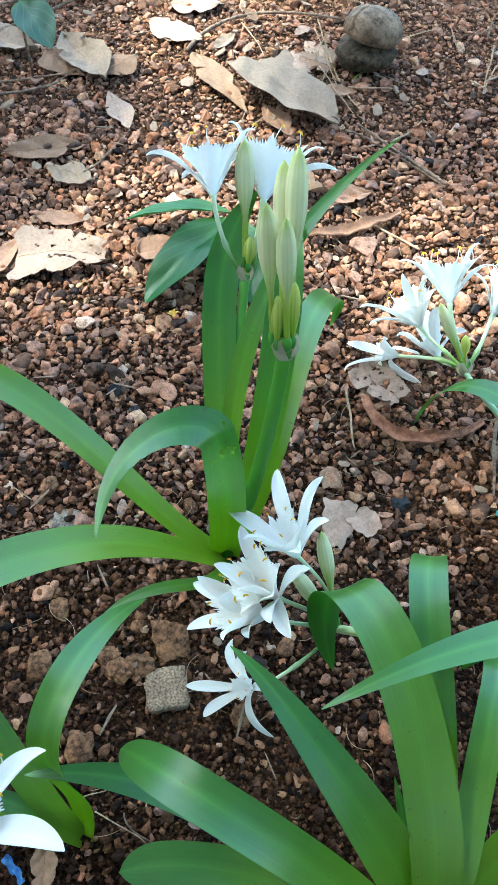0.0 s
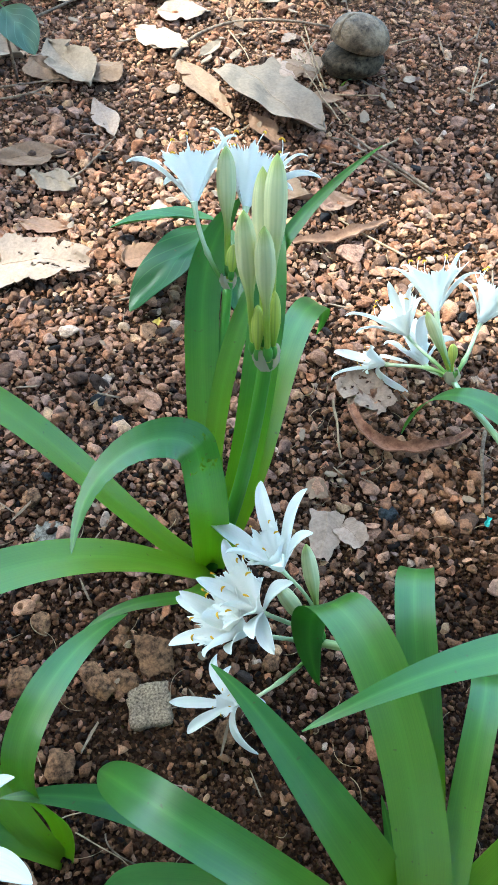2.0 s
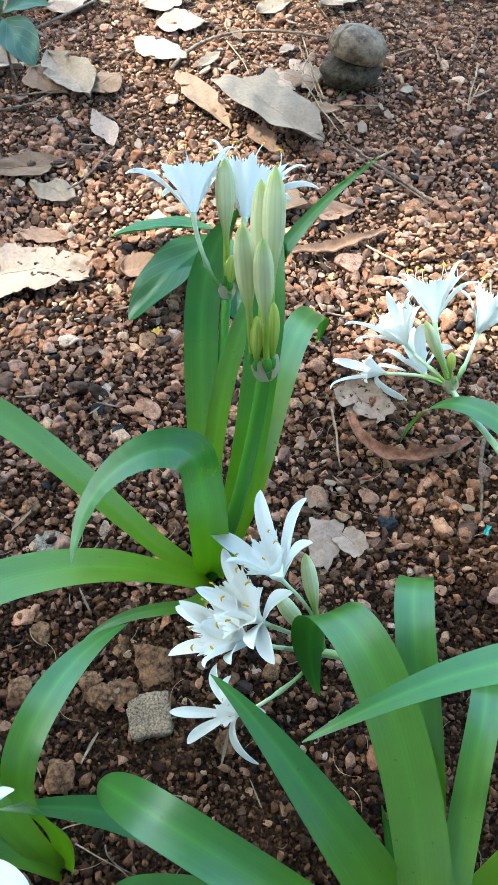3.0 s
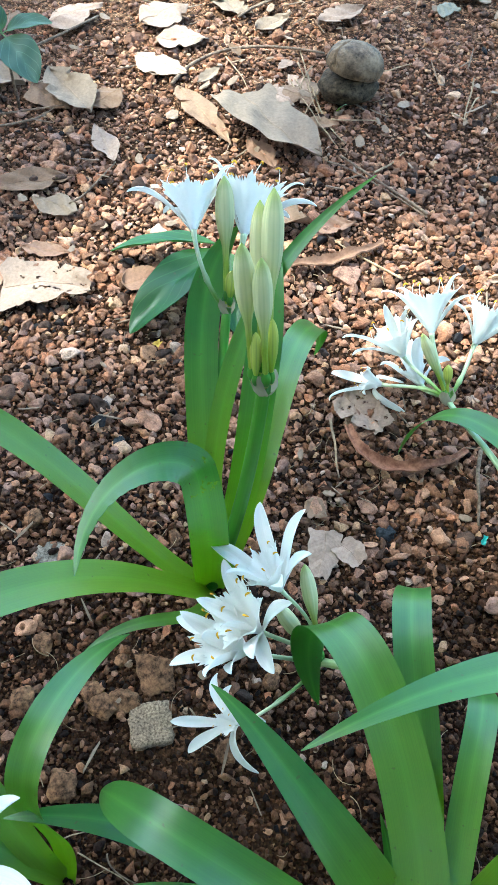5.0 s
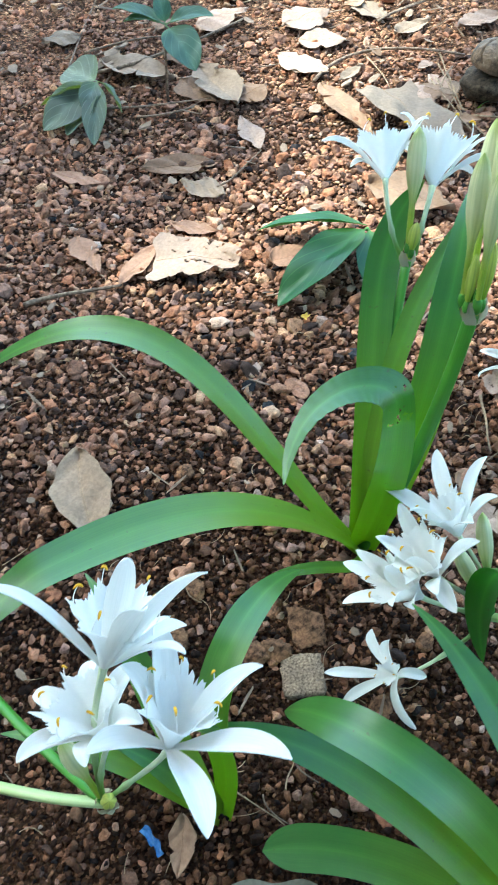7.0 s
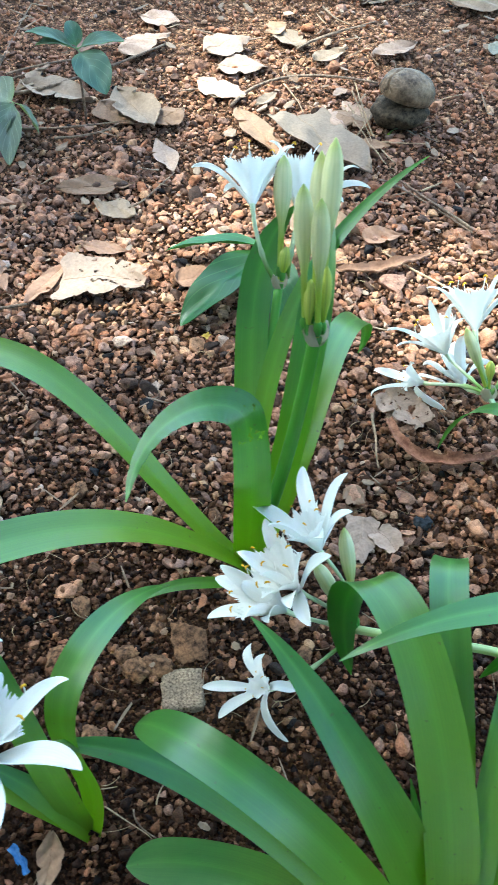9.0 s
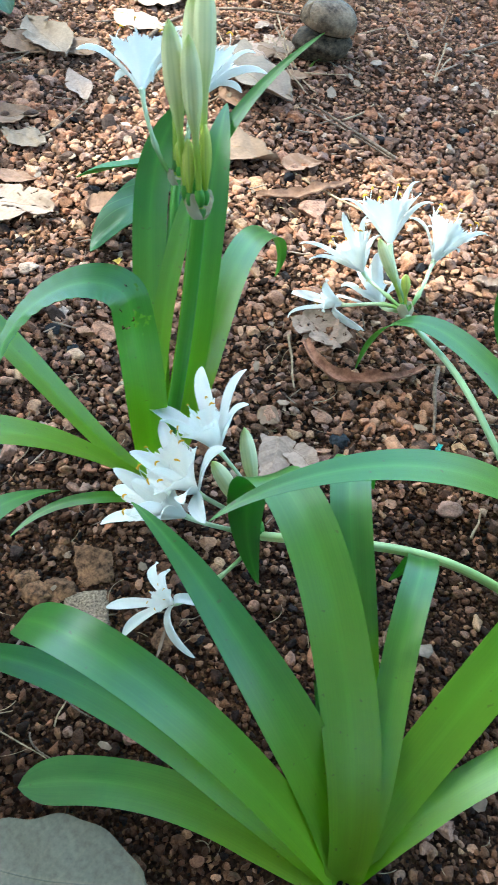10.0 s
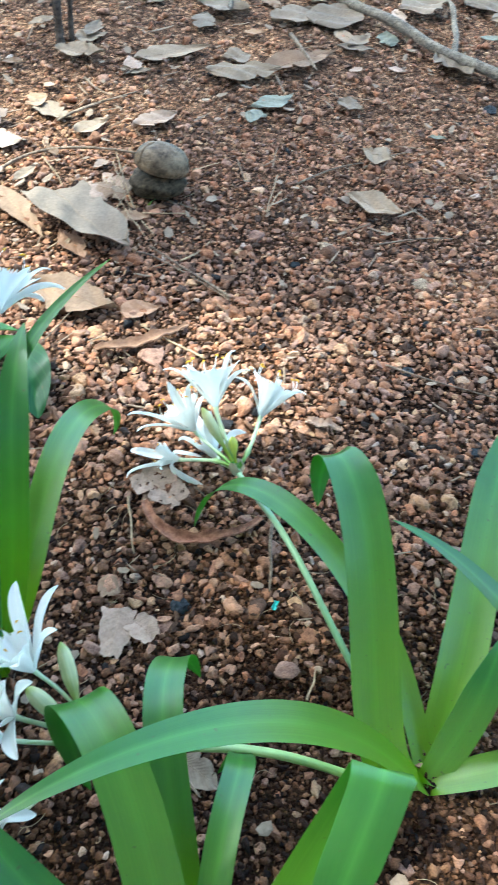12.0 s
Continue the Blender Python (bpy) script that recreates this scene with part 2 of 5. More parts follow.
def dry_material(name, dark, light, spots=0.4):
    m, nt, b = mat(name)
    tc = nt.nodes.new("ShaderNodeTexCoord")
    info = nt.nodes.new("ShaderNodeObjectInfo").outputs["Random"]
    sep = nt.nodes.new("ShaderNodeSeparateXYZ")
    nt.links.new(tc.outputs["UV"], sep.inputs[0])
    n1 = node(nt, "ShaderNodeTexNoise", Scale=22.0, Detail=6.0, Roughness=0.65)
    n2 = node(nt, "ShaderNodeTexNoise", Scale=260.0, Detail=4.0, Roughness=0.6)
    for n in (n1, n2):
        nt.links.new(tc.outputs["Object"], n.inputs["Vector"])
    # side veins slant away from the middle rib
    side = math_node(nt, 'ABSOLUTE', math_node(nt, 'SUBTRACT', sep.outputs["X"], 0.5))
    w = math_node(nt, 'SINE', math_node(nt, 'MULTIPLY', math_node(nt, 'SUBTRACT', sep.outputs["Y"], math_node(nt, 'MULTIPLY', side, 0.5)), 75.0))
    vein = ramp(nt, [(0.80, (1, 1, 1)), (0.97, (1.07, 1.05, 1.03))], w)
    rib = ramp(nt, [(0.0, (1.3, 1.25, 1.15)), (0.035, (1, 1, 1))], side)
    c = mix(nt, 'MIX', n1.outputs["Fac"], dark, light)
    fine = ramp(nt, [(0.3, (0.72, 0.70, 0.68)), (0.65, (1.12, 1.1, 1.08))], n2.outputs["Fac"])
    for r in (vein, rib, fine):
        c = mix(nt, 'MULTIPLY', 0.8, c, r.outputs[0])
    mould = ramp(nt, [(0.60, (0, 0, 0)), (0.68, (1, 1, 1))], n1.outputs["Fac"])
    c = mix(nt, 'MIX', math_node(nt, 'MULTIPLY', mould.outputs[0], spots), c, tuple(v * 0.45 for v in dark))
    tone = ramp(nt, [(0.0, (0.75, 0.75, 0.75)), (1.0, (1.15, 1.12, 1.1))], info)
    c = mix(nt, 'MULTIPLY', 1.0, c, tone.outputs[0])
    nt.links.new(c, b.inputs["Base Color"])
    b.inputs["Roughness"].default_value = 0.7
    b.inputs["Specular IOR Level"].default_value = 0.15
    h = math_node(nt, 'ADD', math_node(nt, 'MULTIPLY', w, 0.10), n2.outputs["Fac"])
    bump(nt, b, h, 0.4, 0.0012)
    return m


def bark_material(name, dark, light, scale=120.0, rough=0.8):
    m, nt, b = mat(name)
    tc = nt.nodes.new("ShaderNodeTexCoord")
    n1 = node(nt, "ShaderNodeTexNoise", Scale=scale, Detail=7.0, Roughness=0.7)
    n2 = node(nt, "ShaderNodeTexNoise", Scale=scale * 0.2, Detail=3.0)
    for n in (n1, n2):
        nt.links.new(tc.outputs["Object"], n.inputs["Vector"])
    patchy = ramp(nt, [(0.36, (0, 0, 0)), (0.64, (1, 1, 1))], n1.outputs["Fac"])
    c = mix(nt, 'MIX', patchy.outputs[0], dark, light)
    t = ramp(nt, [(0.3, (0.65, 0.65, 0.66)), (0.7, (1.2, 1.18, 1.12))], n2.outputs["Fac"])
    nt.links.new(mix(nt, 'MULTIPLY', 1.0, c, t.outputs[0]), b.inputs["Base Color"])
    b.inputs["Roughness"].default_value = rough
    b.inputs["Specular IOR Level"].default_value = 0.15
    bump(nt, b, n1.outputs["Fac"], 0.6, 0.003)
    return m


SOIL = soil_material()
GRAVEL = gravel_material("laterite_gravel", 'island')
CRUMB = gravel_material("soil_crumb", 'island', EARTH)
LUMP = bark_material("earthy_laterite", (0.036, 0.018, 0.010), (0.300, 0.155, 0.080), 230.0, 0.95)
STONE = gravel_material("laterite_stone", 'object')
ROCK = bark_material("grey_rock", (0.085, 0.056, 0.036), (0.46, 0.325, 0.220), 520.0, 0.95)
LEAF = strap_leaf_material("strap_leaf", (0.054, 0.148, 0.028), (0.098, 0.230, 0.040), 0.31, 0.32)
BROAD = strap_leaf_material("broad_leaf", (0.018, 0.075, 0.020), (0.036, 0.12, 0.032), 0.36, 0.12, True)
SAPLING = strap_leaf_material("sapling_leaf", (0.070, 0.125, 0.098), (0.120, 0.185, 0.150), 0.6, 0.0, True)
WILT = strap_leaf_material("wilted_leaf", (0.12, 0.150, 0.128), (0.22, 0.25, 0.22), 0.7, 0.0, True)
PETAL = petal_material("white_petal", (0.94, 0.915, 0.875), 0.55)
CORONA = petal_material("white_corona", (0.93, 0.91, 0.88), 0.58)
TUBE = stem_material("flower_tube", (0.20, 0.36, 0.06), (0.74, 0.80, 0.56), 0.25, (0.16, 0.55))
SCAPE = stem_material("scape", (0.055, 0.20, 0.015), (0.10, 0.28, 0.025))
PALE_SCAPE = stem_material("pale_scape", (0.33, 0.46, 0.09), (0.58, 0.66, 0.30), 0.2)
GLAUCOUS = stem_material("glaucous_scape", (0.24, 0.38, 0.17), (0.42, 0.56, 0.33))
BUD = stem_material("bud", (0.42, 0.52, 0.060), (0.78, 0.75, 0.46), 0.35, (0.34, 0.70), (0.42, 0.48, 0.10), 0.12)
YOUNG_BUD = stem_material("young_bud", (0.42, 0.52, 0.045), (0.66, 0.68, 0.16), 0.4, ribs=0.5)
SPATHE = petal_material("papery_spathe", (0.62, 0.55, 0.40), 0.55)
SPATHE.node_tree.nodes["Principled BSDF"].inputs["Alpha"].default_value = 0.45
ANTHER = petal_material("anther", (0.75, 0.42, 0.03), 0.1)
GREY = dry_material("dry_leaf_grey", (0.128, 0.092, 0.064), (0.275, 0.202, 0.142))
BROWN = dry_material("dry_leaf_brown", (0.112, 0.066, 0.039), (0.240, 0.146, 0.087))
TAN = dry_material("dry_leaf_tan", (0.194, 0.112, 0.066), (0.326, 0.209, 0.132))
PALE = dry_material("dry_leaf_pale", (0.265, 0.174, 0.122), (0.439, 0.309, 0.230), 0.2)
PINK = dry_material("dry_leaf_pinkish", (0.214, 0.115, 0.072), (0.347, 0.204, 0.131))
SAGE = dry_material("dry_leaf_sage", (0.145, 0.138, 0.105), (0.28, 0.265, 0.205))
SLATE = dry_material("dry_leaf_slate", (0.088, 0.084, 0.062), (0.195, 0.185, 0.138))
CREAM = dry_material("dry_leaf_cream", (0.189, 0.128, 0.081), (0.352, 0.251, 0.168), 0.35)
LITTER = dry_material("leaf_bits", (0.16, 0.10, 0.065), (0.42, 0.31, 0.22))
TWIG = bark_material("twig_bark", (0.10, 0.065, 0.045), (0.28, 0.20, 0.14), 200.0)
STRAW = bark_material("straw", (0.25, 0.17, 0.10), (0.46, 0.33, 0.21), 200.0)
PALE_BARK = bark_material("pale_bark", (0.36, 0.225, 0.165), (0.60, 0.42, 0.32), 150.0)
REDBARK = bark_material("red_bark", (0.17, 0.072, 0.044), (0.40, 0.190, 0.115), 140.0)
DARKBARK = bark_material("dark_bark", (0.020, 0.013, 0.010), (0.085, 0.058, 0.042), 150.0)
DEADWOOD = bark_material("dead_wood", (0.085, 0.065, 0.050), (0.27, 0.22, 0.175), 260.0)
HUSK = bark_material("nut_husk", (0.050, 0.033, 0.021), (0.27, 0.185, 0.115), 62.0, 0.5)
CANOPY = bark_material("canopy_leaf", (0.022, 0.040, 0.018), (0.050, 0.080, 0.036), 40.0, 0.6)
LICHEN = bark_material("lichen_bark", (0.075, 0.060, 0.046), (0.34, 0.285, 0.225), 330.0, 0.95)
TEAL = bark_material("teal_scrap", (0.05, 0.30, 0.26), (0.12, 0.45, 0.40), 300.0, 0.4)
BLUE = bark_material("blue_scrap", (0.05, 0.16, 0.40), (0.16, 0.30, 0.55), 200.0, 0.4)


# ---------- helpers of shape ----------
def ground_z(x, y):
    """Gentle unevenness of the soil, in metres."""
    return (0.0035 * np.sin(9.0 * x + 1.3) * np.cos(7.0 * y + 0.4) + 0.0025 * np.sin(21.0 * x + 17.0 * y)
            + 0.0015 * np.sin(47.0 * x - 39.0 * y + 2.0))


def mesh_object(name, verts, faces, material, smooth=True, uvs=None):
    me = bpy.data.meshes.new(name)
    me.from_pydata([tuple(v) for v in verts], [], [tuple(f) for f in faces])
    if uvs is not None:
        layer = me.uv_layers.new(name="UVMap")
        idx = np.empty(len(me.loops), dtype=np.int32)
        me.loops.foreach_get("vertex_index", idx)
        layer.data.foreach_set("uv", np.asarray(uvs, dtype=np.float32)[idx].ravel())
    me.materials.append(material)
    if smooth:
        me.polygons.foreach_set("use_smooth", np.ones(len(me.polygons), dtype=bool))
    me.update()
    return new(name, me)


def part(ob, parent, label=""):
    """Hang a mesh, built in world places, under its thing."""
    ob.parent = parent
    ob.matrix_parent_inverse = parent.matrix_basis.inverted()
    if label:
        tagged(ob, label)
    return ob


def empty(name, place):
    ob = new(name)
    ob.matrix_basis = Matrix.Translation(place)
    return ob


def bezier(points, count):
    p = np.array(points, float)
    n = len(p) - 1
    s = np.linspace(0, 1, count)[:, None]
    return sum(math.comb(n, k) * (1 - s) ** (n - k) * s ** k * p[k] for k in range(n + 1))


def even(line, count):
    d = np.r_[0, np.cumsum(np.linalg.norm(np.diff(line, axis=0), axis=1))]
    s = np.linspace(0, d[-1], count)
    return np.stack([np.interp(s, d, line[:, k]) for k in range(3)], axis=1), d[-1]


def tangents(line):
    t = np.gradient(line, axis=0)
    return t / (np.linalg.norm(t, axis=1)[:, None] + 1e-12)


def sheet(name, grid, normals, thick, material, uv, gone=()):
    """A closed thin solid from a grid of points: upper face, lower face and rim."""
    nu, nv = grid.shape[:2]
    top = (grid + normals * thick / 2).reshape(-1, 3)
    low = (grid - normals * thick / 2).reshape(-1, 3)
    k = nu * nv
    faces = []
    for i in range(nu - 1):
        for j in range(nv - 1):
            if (i, j) in gone:
                continue
            a, b, c, d = i * nv + j, i * nv + j + 1, (i + 1) * nv + j + 1, (i + 1) * nv + j
            faces.append((a, d, c, b))
            faces.append((k + a, k + b, k + c, k + d))
    ring = [j for j in range(nv)] + [i * nv + nv - 1 for i in range(1, nu)] + [(nu - 1) * nv + j for j in range(nv - 2, -1, -1)] + [i * nv for i in range(nu - 2, 0, -1)]
    m = len(ring)
    for i in range(m):
        j = (i + 1) % m
        faces.append((2 * k + i, 2 * k + j, 2 * k + m + j, 2 * k + m + i))
    return mesh_object(name, np.vstack([top, low, top[ring], low[ring]]), faces, material, True, np.vstack([uv, uv, uv[ring], uv[ring]]))


def tube(line, radii, sides=10, squash=1.0, name="stem", material=None, closed=True):
    """A tapering round stem along a line of points."""
    line = np.asarray(line, float)
    n = len(line)
    t = tangents(line)
    ref = np.array([0.31, 0.87, 0.38])
    verts, uvs = [], []
    for i in range(n):
        a = np.cross(t[i], ref)
        a /= np.linalg.norm(a)
        b = np.cross(t[i], a)
        for j in range(sides):
            w = 2 * math.pi * j / sides
            verts.append(line[i] + radii[i] * (math.cos(w) * a + squash * math.sin(w) * b))
            uvs.append((j / sides, i / (n - 1)))
    faces = [(i * sides + j, i * sides + (j + 1) % sides, (i + 1) * sides + (j + 1) % sides, (i + 1) * sides + j)
             for i in range(n - 1) for j in range(sides)]
    if closed:
        faces += [tuple(range(sides))[::-1], tuple((n - 1) * sides + j for j in range(sides))]
    return mesh_object(name, verts, faces, material, True, uvs)


def strap(points, width, material=LEAF, side=None, side_end=None, gutter=0.16, taper=0.55, foot=0.62, hook=None, turning=1.0, bank=0.0,
          blunt=1.5, wave=0.02, name="leaf", thick=0.0005, eaten=None):
    """A strap leaf along a curve. side: compass angle of its left edge at the foot (side_end: at the tip), bank: how far that edge is raised;
    hook: a last bend, as a list of further points beyond the curve; eaten: the stretch along the leaf that insects have pierced."""
    line = bezier(points, 60)
    if hook is not None:
        line = np.vstack([line, bezier([line[-1], *hook], 16)[1:]])
    nu, nv = (220, 33) if eaten else (64, 9)
    line, length = even(line, nu)
    t = tangents(line)
    head = line[-1] - line[0]
    yaw = math.atan2(head[1], head[0]) + math.pi / 2
    s0 = radians(side) if side is not None else yaw
    s1 = radians(side_end) if side_end is not None else s0
    u = np.linspace(0, 1, nu)
    w = foot + (1 - foot) * np.clip(u / 0.3, 0, 1) ** 0.8
    tip = np.clip((u - taper) / (1 - taper), 0, 1)
    w = width * w * np.maximum(1 - tip ** blunt, 0.0) ** 0.85 + 0.0006
    phase = rnd.uniform(0, 6)
    grid, normals, uv = np.zeros((nu, nv, 3)), np.zeros((nu, nv, 3)), []
    for i in range(nu):
        a = s0 + (s1 - s0) * u[i] ** turning
        s = np.array([math.cos(a), math.sin(a), math.tan(radians(bank)) * u[i]])
        s = s - t[i] * (s @ t[i])
        s /= np.linalg.norm(s) + 1e-9
        n = np.cross(t[i], s)
        g = gutter * (1.35 - 0.7 * u[i])
        for j in range(nv):
            v = 2 * j / (nv - 1) - 1
            lift = g * (abs(v) ** 1.6 - 0.35) * w[i] * 0.5 + wave * w[i] * abs(v) * math.sin(phase + 9 * u[i] + 2.2 * v)
            grid[i, j] = line[i] + s * v * w[i] / 2 + n * lift
            nn = n - s * (g * 0.8 * v)
            normals[i, j] = nn / np.linalg.norm(nn)
            uv.append((j / (nv - 1), u[i]))
    gone = set()
    for _ in range(16 if eaten else 0):
        i, j = int(rnd.uniform(*eaten) * nu), rnd.randrange(3, nv - 5)
        for _ in range(rnd.randrange(1, 9)):
            gone.add((i, min(nv - 4, max(2, j))))
            i, j = i + rnd.choice((-1, 0, 1)), j + rnd.choice((-1, 0, 1))
    edge = np.clip(w / 0.006, 0.25, 1)
    rim = 1 - 0.6 * np.abs(np.linspace(-1, 1, nv)) ** 3
    return sheet(name, grid, normals * edge[:, None, None] * rim[None, :, None], thick, material, np.array(uv), gone)


def frame_to(axis, roll=0.0):
    """Turn whose z points along axis."""
    q = Vector(axis).normalized().to_track_quat('Z', 'Y')
    return q.to_matrix().to_4x4() @ Matrix.Rotation(roll, 4, 'Z')


# ---------- flower ----------
def petal(flower, mouth, axis, tip, width, height, reach, cling=0.42, arch=0.010):
    """One narrow petal that clings to the outside of the cup, leaves it and bends over to its tip."""
    mouth, axis, tip = np.array(mouth), np.array(Vector(axis).normalized()), np.array(tip, float)
    rise = (tip - mouth) @ axis
    out = tip - mouth - axis * rise
    far = np.linalg.norm(out)
    out /= far + 1e-9
    hug = mouth + axis * height * cling + out * min(reach * 0.58, far * 0.6)
    brow = mouth + axis * (max(rise, height * cling * 0.8) * 0.9 + arch * cling / 0.42) + out * max(far * 0.62, reach * 0.55)
    loose = min(1.0, max(0.0, (0.42 - cling) / 0.25))
    hug = hug * (1 - loose) + (mouth + (tip - mouth) * 0.36 + axis * 0.004) * loose
    brow = brow * (1 - loose) + (mouth + (tip - mouth) * 0.72 + axis * 0.011 - out * 0.002) * loose
    nu, nv = 26, 9
    line, _ = even(bezier([mouth + out * 0.002, hug, brow, tip], 50), nu)
    t = tangents(line)
    side = np.cross(axis, out)
    side /= np.linalg.norm(side)
    lean, wag, fold = rnd.uniform(-0.25, 0.25), rnd.uniform(0, 6), rnd.uniform(0.10, 0.26)
    grid, normals, uv = np.zeros((nu, nv, 3)), np.zeros((nu, nv, 3)), []
    for i in range(nu):
        u = i / (nu - 1)
        w = width * (0.30 + 0.70 * math.sin(min(1, u / 0.58) * math.pi / 2) ** 1.3) * max(0.0, 1 - max(0, (u - 0.60) / 0.40) ** 2.0) ** 0.8 + 0.0005
        s = side - t[i] * (side @ t[i])
        s /= np.linalg.norm(s)
        n = np.cross(t[i], s)
        if n @ axis < 0 and u < 0.5:
            n = -n
        k = lean * u
        s, n = s * math.cos(k) + n * math.sin(k), n * math.cos(k) - s * math.sin(k)
        for j in range(nv):
            v = 2 * j / (nv - 1) - 1
            lift = fold * w * (v * v - 0.3) + 0.035 * w * math.sin(wag + 7 * u + 2 * v) - 0.05 * w * math.exp(-(v / 0.22) ** 2)
            grid[i, j] = line[i] + s * v * w / 2 + n * lift
            nn = n - s * (fold * 1.6 * v)
            normals[i, j] = nn / np.linalg.norm(nn)
            uv.append((j / (nv - 1), u))
    return part(sheet("petal", grid, normals, 0.0006, PETAL, np.array(uv)), flower)


def corona_mesh(height, radius):
    """The thin cup that joins the stamens: a pleated funnel with a ragged, finely toothed rim."""
    nu, nv = 14, 109
    rag = [rnd.uniform(0.0, 0.13) ** 1.0 * (1.0 if j % 2 else 0.25) for j in range(nv - 1)]
    rag.append(rag[0])
    lobe, pleat = rnd.uniform(0, 6), rnd.uniform(0, 6)
    grid, normals, uv = np.zeros((nu, nv, 3)), np.zeros((nu, nv, 3)), []
    for j in range(nv):
        a = 2 * math.pi * j / (nv - 1)
        horn = max(0.0, math.cos(6 * a)) ** 6
        deep = 0.93 - rag[j] + 0.10 * horn - 0.04 * math.sin(a * 2 + lobe)
        for i in range(nu):
            u = i / (nu - 1) * deep
            r = 0.0024 + radius * (0.52 * u + 0.48 * u ** 2.2) * (1 + 0.10 * math.cos(6 * a) * u + 0.05 * math.cos(11 * a + pleat) * u * u)
            grid[i, j] = (r * math.cos(a), r * math.sin(a), height * u)
            normals[i, j] = (-math.cos(a) * 0.8, -math.sin(a) * 0.8, 0.6)
            uv.append((j / (nv - 1) * 3, i / (nu - 1)))
    ob = sheet("corona", grid, normals, 0.0005, CORONA, np.array(uv))
    me = ob.data
    bpy.data.objects.remove(ob)
    return me


def stamen_mesh(bow):
    line = bezier([(0.0232, 0, 0.036), (0.0252, bow * 0.3, 0.042), (0.0245 - abs(bow), bow, 0.050)], 8)
    ob = tube(line, np.linspace(0.00045, 0.0003, 8), 6, 1, "stamen", PETAL)
    me = ob.data
    bpy.data.objects.remove(ob)
    return me


def anther_mesh(bow):
    x = 0.0245 - abs(bow)
    line = bezier([(x - 0.0026, bow - 0.001, 0.0492), (x, bow, 0.0522), (x + 0.0022, bow + 0.001, 0.0478)], 7)
    ob = tube(line, np.array([0.0003, 0.0007, 0.0009, 0.0009, 0.0009, 0.0007, 0.0003]), 7, 1, "anther", ANTHER)
    me = ob.data
    bpy.data.objects.remove(ob)
    return me


CORONA_MESHES = [corona_mesh(0.041, 0.0245) for _ in range(4)]
BOWS = (-0.004, -0.0015, 0.0, 0.002, 0.0045)
STAMEN_MESHES, ANTHER_MESHES = [stamen_mesh(b) for b in BOWS], [anther_mesh(b) for b in BOWS]


def lily_flower(plant, foot, bend, mouth, axis, tips=(), scale=1.0, width=0.0085, limp=False, knot=0.3, cling=0.42):
    """A white spider lily on its own tube, from the head of the scape to the mouth. tips: where its petals end;
    the petals not named spread evenly between them."""
    along = np.array(Vector(axis).normalized())
    line = bezier([foot, bend, np.array(mouth) - along * 0.012, mouth], 24)
    r = np.interp(np.linspace(0, 1, 24), [0, knot - 0.07, knot, knot + 0.08, 0.8, 1], [0.0023, 0.0021, 0.0032, 0.0020, 0.0021, 0.0030])
    flower = part(tube(line, r * min(1.1, scale), 9, 1, "flower", TUBE), plant, "white spider lily flower on a pale green tube")
    turn0 = frame_to(axis, 0.0)
    ax, ay = np.array(turn0.col[0][:3]), np.array(turn0.col[1][:3])
    height, reach = 0.041 * scale * (0.55 if limp else 1), 0.0245 * scale * (0.6 if limp else 1)
    named = []
    for tip in tips:
        d = np.array(tip, float) - np.array(mouth)
        named.append(math.degrees(math.atan2(d @ ay, d @ ax)))
        petal(flower, mouth, axis, tip, width, height, reach, cling)
    for k in range(6):
        a = (named[0] if named else 0.0) + 60 * k + rnd.uniform(-6, 6)
        if len(named) >= 6 or any(abs((a - b + 180) % 360 - 180) < 33 for b in named):
            continue
        named.append(a)
        far, up = scale * rnd.uniform(0.040, 0.050), scale * rnd.uniform(0.018, 0.036)
        tip = np.array(mouth) + far * (math.cos(radians(a)) * ax + math.sin(radians(a)) * ay) + up * along
        petal(flower, mouth, axis, tip, width, height, reach, cling)
    place = Matrix.Translation(mouth) @ frame_to(axis, radians((named[0] if named else 0) + 30)) @ Matrix.Diagonal((scale, scale, scale, 1))

    def hang(name, me, m, label=""):
        ob = new(name, me)
        ob.matrix_basis = place @ m
        return part(ob, flower, label)

    squash = Matrix.Diagonal((0.55, 0.55, 0.55, 1) if limp else (1, 1, 1, 1))
    hang("corona", rnd.choice(CORONA_MESHES), squash)
    for k in range(6):
        kind = rnd.randrange(len(BOWS))
        turn = Matrix.Rotation(radians(60 * k + rnd.uniform(-6, 6)), 4, 'Z') @ squash
        hang("stamen", STAMEN_MESHES[kind], turn)
        hang("anther", ANTHER_MESHES[kind], turn, "yellow anther")
    return flower


def ovary(plant, foot, toward, fat):
    """The green swelling at the foot of each flower and bud."""
    foot, toward = np.array(foot, float), np.array(toward, float)
    way = (toward - foot) / np.linalg.norm(toward - foot)
    s = np.linspace(0, 1, 12)
    line = foot + np.outer(s * fat * 3.6 + fat * 0.2, way)
    return part(tube(line, fat * (0.55 + 0.45 * np.sin(s * math.pi) ** 0.8), 12, 1, "ovary", SCAPE), plant, "swollen green foot of a flower")


